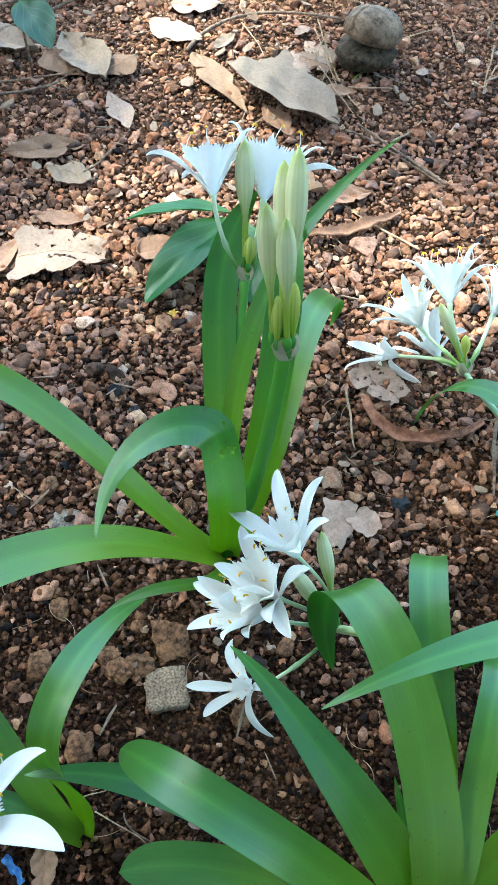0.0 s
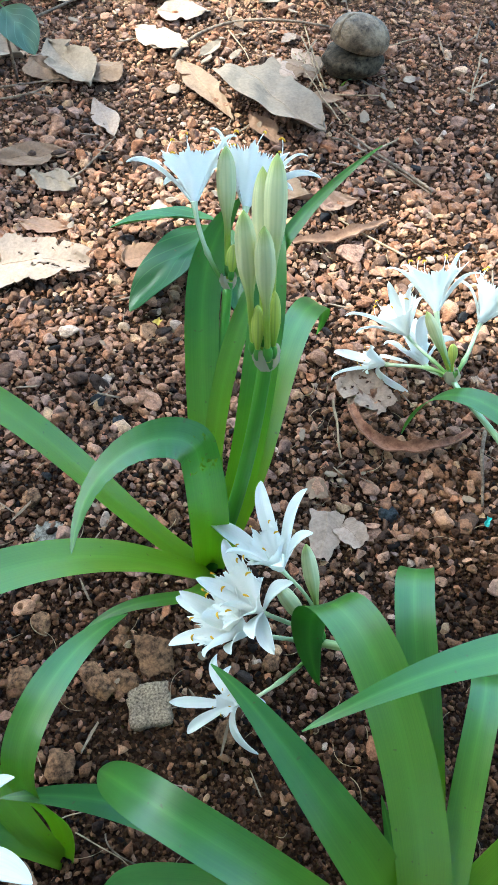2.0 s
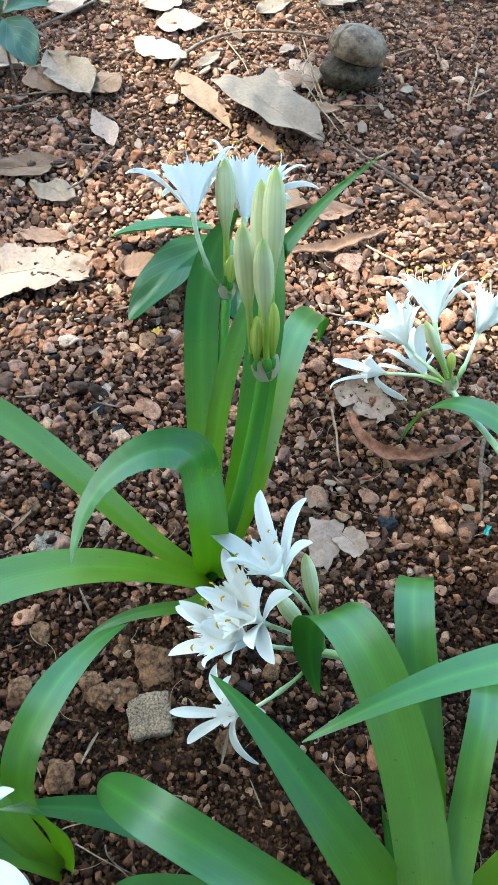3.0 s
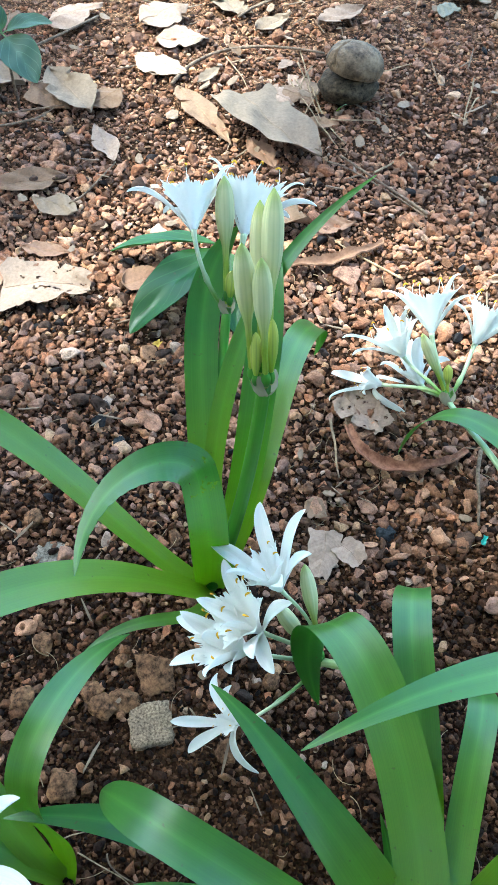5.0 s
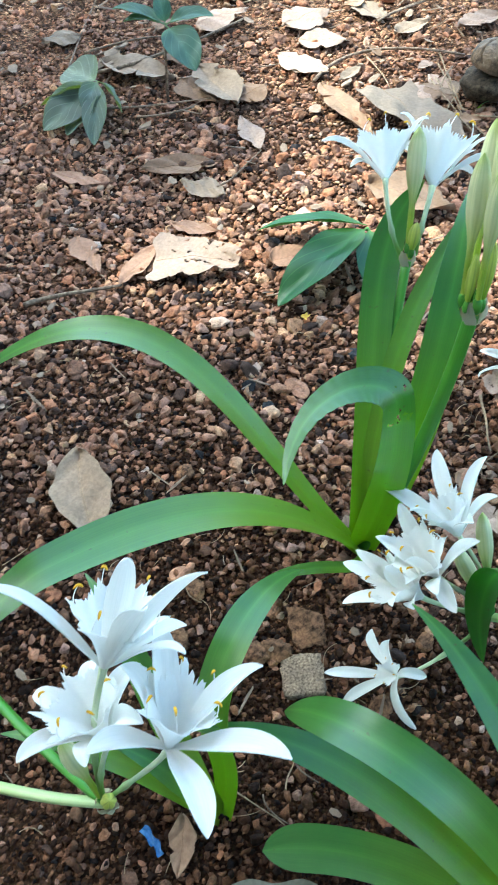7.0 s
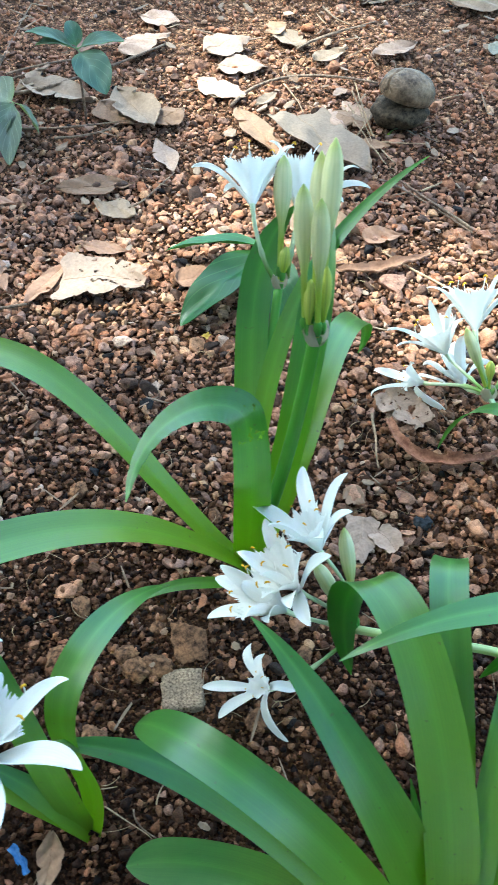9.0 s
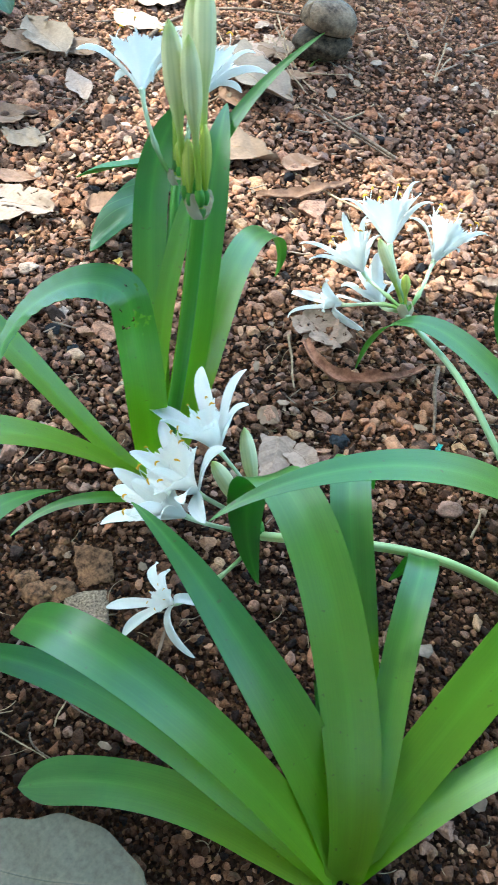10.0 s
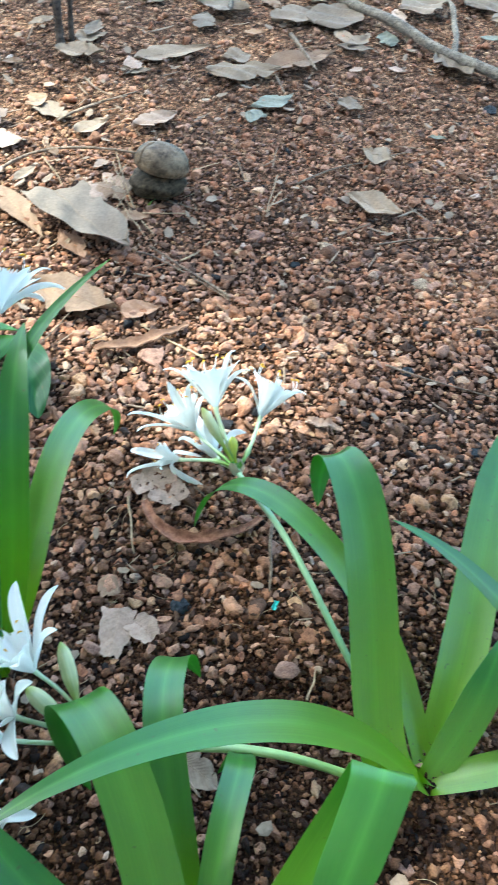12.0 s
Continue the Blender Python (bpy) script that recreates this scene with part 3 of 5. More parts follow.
def bud(plant, foot, tip, fat, material=BUD, bend=(0, 0, 0), neck=0.42):
    foot, tip = np.array(foot, float), np.array(tip, float)
    line = bezier([foot, foot + (tip - foot) * 0.5 + np.array(bend), tip], 26)
    s = np.linspace(0, 1, 26)
    swell = np.clip((s - neck) / (1 - neck), 0, 1)
    r = 0.34 + 0.66 * np.sin(np.clip(swell / 0.52, 0, 1) * math.pi / 2) ** 1.7
    end = np.clip((s - (neck + 0.60 * (1 - neck))) / (0.40 * (1 - neck)), 0, 1)
    r = r * np.maximum(1 - end ** 2.4, 0.02) ** 0.75
    ob = tube(line, r * fat * 1.12, 18, 1, "bud", material)
    co = np.empty(len(ob.data.vertices) * 3)
    ob.data.vertices.foreach_get("co", co)
    co = co.reshape(26, 18, 3)
    for j in range(18):          # six shallow furrows between the petals
        f = 1 - 0.16 * (0.5 + 0.5 * math.cos(6 * 2 * math.pi * j / 18))
        co[:, j] = line + (co[:, j] - line) * f
    ob.data.vertices.foreach_set("co", co.ravel())
    ovary(plant, foot, tip, 0.0031 if material is BUD else 0.0024)
    return part(ob, plant, "closed greenish cream bud")


def spathe(plant, place, axis, size):
    """Dry papery bracts round the head of the scape, split in two."""
    for k in range(2):
        nu, nv = 12, 9
        grid, normals, uv = np.zeros((nu, nv, 3)), np.zeros((nu, nv, 3)), []
        m = Matrix.Translation(place) @ frame_to(axis, k * math.pi + 0.6)
        for i in range(nu):
            u = i / (nu - 1)
            for j in range(nv):
                v = 2 * j / (nv - 1) - 1
                a = v * (1.5 - 0.9 * u)
                r = size * (0.30 + 0.22 * math.sin(u * 2.6)) * (1 + 0.12 * math.sin(7 * v + 5 * u))
                p = m @ Vector((r * math.cos(a), r * math.sin(a), size * (u * 1.05 - 0.35)))
                grid[i, j] = p
                q = m.to_3x3() @ Vector((math.cos(a), math.sin(a), 0))
                normals[i, j] = q
                uv.append((j / (nv - 1), u))
        part(sheet("bract", grid, normals, 0.0004, SPATHE, np.array(uv)), plant, "dry papery translucent bract")


def scape(plant, points, r0, r1, material=SCAPE, squash=0.7):
    line = bezier(points, 30)
    return part(tube(line, np.linspace(r0, r1, 30), 14, squash, "scape", material), plant, "smooth green flower stalk")


def plant_leaf(plant, points, width, **k):
    return part(strap(points, width, **k), plant)


# ---------- ground ----------
def ground():
    s = np.linspace(-1, 1, 181)
    gx = 0.15 + np.sinh(s * 6.2) / np.sinh(6.2) * 60
    gy = 0.9 + np.sinh(s * 6.2) / np.sinh(6.2) * 60
    X, Y = np.meshgrid(gx, gy, indexing='ij')
    Z = ground_z(X, Y)
    verts = np.stack([X, Y, Z], -1).reshape(-1, 3)
    n = len(s)
    faces = [(i * n + j, (i + 1) * n + j, (i + 1) * n + j + 1, i * n + j + 1) for i in range(n - 1) for j in range(n - 1)]
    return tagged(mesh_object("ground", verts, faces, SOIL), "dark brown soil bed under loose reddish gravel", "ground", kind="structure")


ground()


def icosphere(level):
    bm = bmesh.new()
    bmesh.ops.create_icosphere(bm, subdivisions=level, radius=1.0)
    v = np.array([p.co[:] for p in bm.verts])
    f = np.array([[p.index for p in q.verts] for q in bm.faces])
    bm.free()
    return v, f


def pebble_shapes(level, count):
    v, f = icosphere(level)
    out = []
    for k in range(count):
        p = v.copy()
        for _ in range(11):        # worn flats on a rounded nodule
            d = rng.normal(size=3)
            d /= np.linalg.norm(d)
            h = p @ d
            p = p - np.outer(np.maximum(h - rng.uniform(0.30, 0.74), 0) * (1.0 if k % 3 else 0.85), d)
        d, w = rng.normal(size=(3, 3)), rng.uniform(0, 6, 3)
        p = p * (1 + 0.05 * np.sin(2.6 * v @ d.T + w).sum(1) / 1.5)[:, None]
        p *= rng.uniform(0.94, 1.06, size=(len(p), 1)) * 1.30
        out.append(p)
    return out, f


def turns(n):
    q = rng.normal(size=(n, 4))
    q /= np.linalg.norm(q, axis=1)[:, None]
    w, x, y, z = q.T
    return np.stack([1 - 2 * (y * y + z * z), 2 * (x * y - z * w), 2 * (x * z + y * w),
                     2 * (x * y + z * w), 1 - 2 * (x * x + z * z), 2 * (y * z - x * w),
                     2 * (x * z - y * w), 2 * (y * z + x * w), 1 - 2 * (x * x + y * y)], -1).reshape(n, 3, 3)


def scatter(name, xy, radius, level, sink, label, material=None):
    """One sheet of loose stones: many small closed solids in one mesh."""
    shapes, f = pebble_shapes(level, 20)
    which = rng.integers(0, 20, len(xy))
    vs, fs, base = [], [], 0
    for k, p in enumerate(shapes):
        sel = np.nonzero(which == k)[0]
        if not len(sel):
            continue
        R = turns(len(sel))
        stretch = rng.uniform(0.64, 1.24, size=(len(sel), 1, 3))
        q = np.einsum('nij,nvj->nvi', R, p[None] * stretch) * radius[sel][:, None, None]
        q[:, :, 2] *= 0.76
        c = xy[sel]
        z = ground_z(c[:, 0], c[:, 1]) + radius[sel] * sink + rng.uniform(-0.12, 0.25, len(sel)) * radius[sel]
        q += np.column_stack([c, z])[:, None, :]
        vs.append(q.reshape(-1, 3))
        fs.append((f[None] + (base + np.arange(len(sel)) * len(p))[:, None, None]).reshape(-1, 3))
        base += len(sel) * len(p)
    v, f = np.vstack(vs), np.vstack(fs)
    me = bpy.data.meshes.new(name)
    me.vertices.add(len(v))
    me.vertices.foreach_set("co", v.astype(np.float32).ravel())
    me.loops.add(f.size)
    me.loops.foreach_set("vertex_index", f.astype(np.int32).ravel())
    me.polygons.add(len(f))
    me.polygons.foreach_set("loop_start", (np.arange(len(f)) * 3).astype(np.int32))
    me.polygons.foreach_set("use_smooth", np.full(len(f), level != 2))
    me.materials.append(material or GRAVEL)
    me.update(calc_edges=True)
    me.validate()
    return tagged(new(name, me), label, "gravel", kind="stuff")


def jittered(x0, x1, y0, y1, step, jitter=0.42):
    gx, gy = np.meshgrid(np.arange(x0, x1, step), np.arange(y0, y1, step), indexing='ij')
    p = np.stack([gx + (np.arange(gx.shape[1]) % 2)[None, :] * step / 2, gy], -1).reshape(-1, 2)
    return p + rng.uniform(-jitter, jitter, p.shape) * step


LUMPS = [(-0.090, 0.349, 0.024), (-0.101, 0.301, 0.027), (-0.043, 0.309, 0.025), (-0.031, 0.298, 0.028), (-0.016, 0.304, 0.027), (0.009, 0.328, 0.048),
         (-0.055, 0.237, 0.028), (-0.020, 0.338, 0.016), (-0.121, 0.468, 0.026), (0.072, 0.268, 0.021), (0.015, 0.454, 0.018), (0.107, 0.324, 0.019)]
SLAB = (0.009, 0.286, 0.040)


def bed(p, bare):
    """Keep stones in the stretch of ground on view; bare: how much soil shows through near the plants."""
    x, y = p[:, 0], p[:, 1]
    keep = (x > -0.18 - 0.42 * y) & (x < 0.40 + 0.42 * y) & (y > 0.02)
    patch = 0.5 + 0.5 * np.sin(8.3 * x + 2.0 * np.sin(5.1 * y)) * np.sin(9.7 * y + 1.7 * np.sin(6.3 * x))
    open_soil = np.clip((0.52 - y) / 0.28, 0, 1) * bare
    for sx, sy, size in LUMPS + [SLAB]:
        keep &= np.hypot(x - sx, y - sy) > size * 0.40
    return p[keep & (rng.uniform(size=len(p)) > open_soil * (0.45 + 0.75 * patch) + 0.04)]


near = bed(jittered(-0.5, 0.85, 0.0, 1.0, 0.0078), 0.70)
size = np.clip(rng.lognormal(math.log(0.0041), 0.35, len(near)), 0.0018, 0.0100) * np.clip(0.44 + 0.92 * near[:, 1], 0.62, 1.0)
big = size > 0.0060
scatter("gravel", near[big], size[big], 3, 0.30, "loose rounded reddish brown laterite gravel over soil")
scatter("gravel", near[~big], size[~big], 2, 0.32, "small reddish brown laterite gravel over soil")
far = bed(jittered(-0.95, 1.45, 1.0, 2.5, 0.0094), 0.0)
far = far[rng.uniform(size=len(far)) > np.clip((far[:, 1] - 1.15) * 1.0, 0, 0.62)]
size = np.clip(rng.lognormal(math.log(0.0035), 0.44, len(far)), 0.0016, 0.0110)
mid = far[:, 1] < 1.35
scatter("gravel", far[mid], size[mid], 2, 0.32, "brown laterite gravel strewn over soil")
scatter("gravel", far[~mid], size[~mid], 1, 0.32, "sparse brown laterite gravel trodden into soil")
fine = bed(jittered(-0.5, 0.85, 0.0, 1.3, 0.0070), 0.25)
size = np.clip(rng.lognormal(math.log(0.0022), 0.36, len(fine)), 0.001, 0.0042)
# Nearer grit takes the dark palette, which stands in for shade in the gaps.
gap_shade = fine[:, 1] + rng.uniform(-0.15, 0.15, len(fine)) < 0.72
scatter("grit", fine[gap_shade], size[gap_shade], 1, 0.5, "fine earthy grit between the gravel, darkened for gap shade", CRUMB)
scatter("grit", fine[~gap_shade], size[~gap_shade], 1, 0.5, "fine dry brown grit between the gravel")
wide = jittered(-1.9, 2.2, -0.9, 3.2, 0.0165)
inside = (wide[:, 0] > -0.18 - 0.42 * wide[:, 1]) & (wide[:, 0] < 0.40 + 0.42 * wide[:, 1]) & (wide[:, 1] > 0.02) & (wide[:, 1] < 2.5)
reach = np.hypot((wide[:, 0] - 0.15) / 2.0, (wide[:, 1] - 1.1) / 2.0)
wide = wide[~inside & (rng.uniform(size=len(wide)) > np.clip(reach * 1.1 - 0.1, 0, 1))]
scatter("gravel", wide, np.clip(rng.lognormal(math.log(0.0066), 0.35, len(wide)), 0.003, 0.013), 1, 0.35, "loose brown laterite gravel round the bed")
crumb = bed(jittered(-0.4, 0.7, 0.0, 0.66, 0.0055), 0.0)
scatter("soil_crumbs", crumb, np.clip(rng.lognormal(math.log(0.0022), 0.45, len(crumb)), 0.0008, 0.0055), 1, 0.45, "dark crumbs of moist soil, deepened for shade in gaps", CRUMB)


# ---------- the lily plants ----------
A, B, R, D = (0.051, 0.405, 0.0), (0.206, 0.110, 0.0), (0.411, 0.292, 0.0), (-0.042, 0.173, 0.0)

# the upright plant with two stalks of buds
lily = tagged(empty("spider_lily_plant", A), "upright spider lily with strap leaves, buds and white flowers", "plant", "spider lilies in the bed")
plant_leaf(lily, [A, (0.050, 0.460, 0.111), (0.040, 0.534, 0.183), (0.031, 0.564, 0.220), (0.070, 0.602, 0.247)], 0.026, side=180, taper=0.8, foot=0.85, blunt=1.6)
plant_leaf(lily, [A, (0.087, 0.452, 0.093), (0.087, 0.473, 0.195), (0.092, 0.496, 0.262), (0.099, 0.570, 0.262)], 0.025, side=180, taper=0.75, foot=0.8)
plant_leaf(lily, [A, (0.049, 0.465, 0.107), (0.054, 0.516, 0.202), (0.087, 0.551, 0.266), (0.164, 0.589, 0.306)], 0.017, side=150, taper=0.5, foot=0.8)
plant_leaf(lily, [A, (0.101, 0.462, 0.100), (0.105, 0.520, 0.180), (0.106, 0.608, 0.149), (0.171, 0.682, 0.075), (0.148, 0.664, 0.014)], 0.026, side=180, side_end=135, taper=0.72, foot=0.7)
plant_leaf(lily, [A, (0.056, 0.385, 0.10), (0.060, 0.372, 0.200), (0.052, 0.386, 0.243)], 0.027, side=180, side_end=300, turning=2.5, taper=0.66, foot=0.9, eaten=(0.60, 0.70), hook=[(0.047, 0.391, 0.258), (0.020, 0.388, 0.264), (-0.012, 0.368, 0.260), (-0.012, 0.316, 0.247)])
plant_leaf(lily, [A, (-0.013, 0.399, 0.086), (-0.072, 0.451, 0.210), (-0.131, 0.472, 0.229), (-0.219, 0.463, 0.185)], 0.025, taper=0.55, hook=[(-0.30, 0.455, 0.14), (-0.34, 0.44, 0.07)])
plant_leaf(lily, [A, (0.048, 0.364, 0.067), (-0.005, 0.381, 0.130), (-0.063, 0.353, 0.181), (-0.149, 0.260, 0.219)], 0.031, taper=0.55, hook=[(-0.19, 0.22, 0.21), (-0.23, 0.17, 0.17)])
n1, n2 = (0.062, 0.554, 0.207), (0.091, 0.427, 0.281)
scape(lily, [A, (0.052, 0.47, 0.10), n1], 0.0052, 0.0040)
scape(lily, [A, (0.082, 0.400, 0.16), n2], 0.0060, 0.0044)
spathe(lily, n1, (0, 0.25, 0.95), 0.012)
spathe(lily, n2, (0, 0.25, 0.95), 0.015)
bud(lily, (0.062, 0.556, 0.210), (0.059, 0.601, 0.292), 0.0066, neck=0.42)
bud(lily, (0.064, 0.553, 0.210), (0.066, 0.566, 0.235), 0.0045, YOUNG_BUD, neck=0.2)
lily_flower(lily, (0.058, 0.555, 0.209), (0.046, 0.556, 0.228), (0.038, 0.573, 0.267), (-0.10, 0.86, 0.50),
            [(-0.011, 0.596, 0.280), (0.066, 0.613, 0.291), (0.012, 0.606, 0.252), (0.016, 0.625, 0.262), (0.058, 0.620, 0.258), (0.040, 0.612, 0.250)], 0.80, 0.0078, knot=0.36)
lily_flower(lily, (0.068, 0.560, 0.209), (0.068, 0.560, 0.228), (0.074, 0.582, 0.256), (0.13, 0.86, 0.50),
            [(0.127, 0.602, 0.267), (0.117, 0.614, 0.276), (0.046, 0.630, 0.284), (0.108, 0.612, 0.246), (0.096, 0.635, 0.252), (0.066, 0.630, 0.250)], 0.95, 0.0080, knot=0.36)
bud(lily, (0.093, 0.430, 0.284), (0.092, 0.473, 0.388), 0.0057, neck=0.46)
bud(lily, (0.084, 0.428, 0.284), (0.0765, 0.440, 0.381), 0.0053, neck=0.42)
bud(lily, (0.092, 0.424, 0.284), (0.0866, 0.434, 0.377), 0.0050, neck=0.42)
bud(lily, (0.089, 0.434, 0.284), (0.085, 0.474, 0.379), 0.0055, neck=0.40)
bud(lily, (0.086, 0.424, 0.284), (0.085, 0.433, 0.322), 0.0034, YOUNG_BUD, neck=0.15)
bud(lily, (0.095, 0.426, 0.284), (0.094, 0.438, 0.328), 0.0034, YOUNG_BUD, neck=0.15)
plant_leaf(lily, [A, (0.055, 0.335, 0.075), (0.020, 0.362, 0.072), (-0.020, 0.348, 0.070), (-0.047, 0.322, 0.052)], 0.011, taper=0.5)

# the low leafy plant without flowers
clump = tagged(empty("spider_lily_plant", B), "leafy spider lily clump of broad arching green straps", "plant", "spider lilies in the bed")
plant_leaf(clump, [B, (0.192, 0.167, 0.093), (0.147, 0.175, 0.158), (0.113, 0.235, 0.201), (0.066, 0.269, 0.208)], 0.034, taper=0.45)
plant_leaf(clump, [B, (0.131, 0.162, 0.154), (0.085, 0.169, 0.239), (0.025, 0.207, 0.224), (-0.001, 0.220, 0.139)], 0.0255, taper=0.78, blunt=2.2)
plant_leaf(clump, [B, (0.146, 0.145, 0.054), (0.080, 0.194, 0.052), (0.025, 0.214, 0.150), (-0.059, 0.203, 0.135)], 0.026, taper=0.6)
plant_leaf(clump, [B, (0.164, 0.117, 0.034), (0.131, 0.157, 0.025), (0.044, 0.170, 0.030), (-0.009, 0.153, 0.028)], 0.030, taper=0.84, blunt=3.2)
plant_leaf(clump, [B, (0.211, 0.140, 0.117), (0.183, 0.258, 0.186), (0.163, 0.351, 0.207), (0.101, 0.353, 0.161), (0.142, 0.294, 0.053)], 0.034, side=180, side_end=200, taper=0.72)
plant_leaf(clump, [B, (0.217, 0.201, 0.083), (0.196, 0.270, 0.151), (0.187, 0.319, 0.175), (0.204, 0.359, 0.133)], 0.026, side=180, taper=0.8, hook=[(0.215, 0.372, 0.112), (0.225, 0.362, 0.085)])
plant_leaf(clump, [B, (0.225, 0.143, 0.107), (0.206, 0.227, 0.148), (0.252, 0.278, 0.150), (0.249, 0.298, 0.105)], 0.020, side=170, taper=0.8, hook=[(0.250, 0.305, 0.085), (0.235, 0.295, 0.070)])
plant_leaf(clump, [B, (0.222, 0.150, 0.060), (0.272, 0.204, 0.130), (0.304, 0.241, 0.230)], 0.037, side=172, bank=24, taper=0.86, gutter=0.03, wave=0.0, hook=[(0.315, 0.254, 0.256), (0.313, 0.247, 0.258), (0.300, 0.224, 0.240), (0.288, 0.200, 0.212), (0.272, 0.172, 0.172)])
plant_leaf(clump, [B, (0.255, 0.155, 0.060), (0.305, 0.186, 0.105), (0.368, 0.186, 0.118)], 0.021, taper=0.6)
plant_leaf(clump, [B, (0.200, 0.150, 0.040), (0.188, 0.190, 0.065), (0.180, 0.218, 0.080)], 0.014, side=185, taper=0.35)

# the plant whose two flower heads have sunk to the ground
fallen = tagged(empty("spider_lily_plant", R), "spider lily with tall leaves and two bowed flower heads", "plant", "spider lilies in the bed")
plant_leaf(fallen, [R, (0.337, 0.262, 0.173), (0.288, 0.320, 0.248), (0.151, 0.240, 0.313), (0.112, 0.224, 0.274)], 0.027, taper=0.5)
plant_leaf(fallen, [R, (0.333, 0.283, 0.024), (0.378, 0.374, 0.088), (0.390, 0.513, 0.166), (0.338, 0.586, 0.178), (0.339, 0.512, 0.092)], 0.042, side=180, side_end=200, taper=0.74, foot=0.8)
plant_leaf(fallen, [R, (0.413, 0.392, 0.049), (0.362, 0.492, 0.072), (0.297, 0.562, 0.098), (0.244, 0.570, 0.094), (0.231, 0.550, 0.004)], 0.027, taper=0.68)
plant_leaf(fallen, [R, (0.472, 0.393, 0.037), (0.501, 0.489, 0.050), (0.538, 0.573, 0.060), (0.589, 0.647, 0.072)], 0.042, side=170, taper=0.7, foot=0.7)
plant_leaf(fallen, [(0.600, 0.250, 0.0), (0.539, 0.307, 0.074), (0.478, 0.359, 0.140), (0.421, 0.401, 0.194), (0.358, 0.415, 0.219)], 0.028, taper=0.4)
plant_leaf(fallen, [R, (0.440, 0.320, 0.04), (0.465, 0.350, 0.07), (0.480, 0.385, 0.075)], 0.030, side=160, taper=0.6)
plant_leaf(fallen, [R, (0.450, 0.290, 0.03), (0.500, 0.300, 0.05), (0.560, 0.290, 0.04)], 0.026, taper=0.6)
nr, ne = (0.274, 0.588, 0.048), (0.142, 0.318, 0.084)
scape(fallen, [R, (0.328, 0.411, 0.052), (0.323, 0.499, 0.086), (0.297, 0.532, 0.044), nr], 0.0045, 0.0040, GLAUCOUS)
scape(fallen, [R, (0.330, 0.277, 0.047), (0.287, 0.315, 0.112), (0.229, 0.293, 0.122), ne], 0.0050, 0.0048, PALE_SCAPE)
spathe(fallen, nr, (-0.1, 0.4, 0.8), 0.014)
lily_flower(fallen, nr, (0.268, 0.606, 0.060), (0.253, 0.632, 0.094), (-0.12, 0.78, 0.62),
            [(0.202, 0.658, 0.120), (0.286, 0.643, 0.134), (0.272, 0.662, 0.142), (0.232, 0.672, 0.082), (0.222, 0.682, 0.100), (0.262, 0.680, 0.090)], 0.98, 0.0078)
lily_flower(fallen, nr, (0.254, 0.612, 0.052), (0.233, 0.634, 0.056), (-0.50, 0.40, 0.78),
            [(0.167, 0.620, 0.097), (0.176, 0.602, 0.094), (0.206, 0.650, 0.112), (0.229, 0.645, 0.114)], 0.82, 0.0092, cling=0.3)
lily_flower(fallen, nr, (0.290, 0.604, 0.056), (0.302, 0.640, 0.070), (0.42, 0.66, 0.62),
            [(0.275, 0.674, 0.092), (0.343, 0.634, 0.108), (0.318, 0.650, 0.112), (0.300, 0.690, 0.070), (0.330, 0.660, 0.064), (0.322, 0.680, 0.070)], 0.96, 0.0078)
lily_flower(fallen, nr, (0.255, 0.606, 0.050), (0.217, 0.628, 0.015), (-0.80, 0.10, 0.25),
            [(0.167, 0.645, 0.010), (0.163, 0.607, 0.012), (0.241, 0.599, 0.008), (0.241, 0.630, 0.016), (0.200, 0.612, 0.018)], 0.9, 0.0092, True)
lily_flower(fallen, nr, (0.266, 0.604, 0.038), (0.257, 0.622, 0.024), (-0.35, 0.85, 0.15),
            [(0.218, 0.652, 0.016), (0.292, 0.660, 0.018), (0.234, 0.690, 0.020), (0.252, 0.680, 0.026), (0.238, 0.660, 0.034)], 0.95, 0.0120, True)
bud(fallen, nr, (0.238, 0.614, 0.114), 0.0050, neck=0.36)
bud(fallen, nr, (0.268, 0.602, 0.084), 0.0042, YOUNG_BUD)
lily_flower(fallen, ne, (0.138, 0.345, 0.105), (0.108, 0.352, 0.142), (-0.55, 0.36, 0.76),
            [(0.092, 0.414, 0.154), (0.124, 0.402, 0.168), (0.127, 0.364, 0.178), (0.056, 0.388, 0.136), (0.107, 0.335, 0.190), (0.070, 0.350, 0.172)], 0.66, 0.0118, cling=0.16)
lily_flower(fallen, ne, (0.122, 0.318, 0.090), (0.087, 0.317, 0.110), (-0.68, 0.08, 0.73),
            [(0.038, 0.336, 0.135), (0.032, 0.346, 0.092), (0.032, 0.304, 0.114), (0.060, 0.283, 0.168), (0.076, 0.290, 0.150), (0.056, 0.312, 0.160)], 0.82, 0.0110, cling=0.20)
lily_flower(fallen, ne, (0.128, 0.326, 0.100), (0.095, 0.326, 0.128), (-0.55, 0.10, 0.80),
            [(0.067, 0.373, 0.142), (0.114, 0.330, 0.176), (0.090, 0.298, 0.158), (0.068, 0.316, 0.166), (0.104, 0.292, 0.146), (0.050, 0.340, 0.150)], 0.82, 0.0112, cling=0.20)
lily_flower(fallen, ne, (0.120, 0.296, 0.062), (0.080, 0.281, 0.040), (-0.50, -0.10, 0.70),
            [(0.026, 0.287, 0.010), (0.042, 0.264, 0.009), (0.098, 0.250, 0.014), (0.102, 0.283, 0.040), (0.062, 0.326, 0.012), (0.074, 0.312, 0.030)], 0.70, 0.0080, True, 0.4)
bud(fallen, ne, (0.125, 0.371, 0.143), 0.0054, neck=0.40)
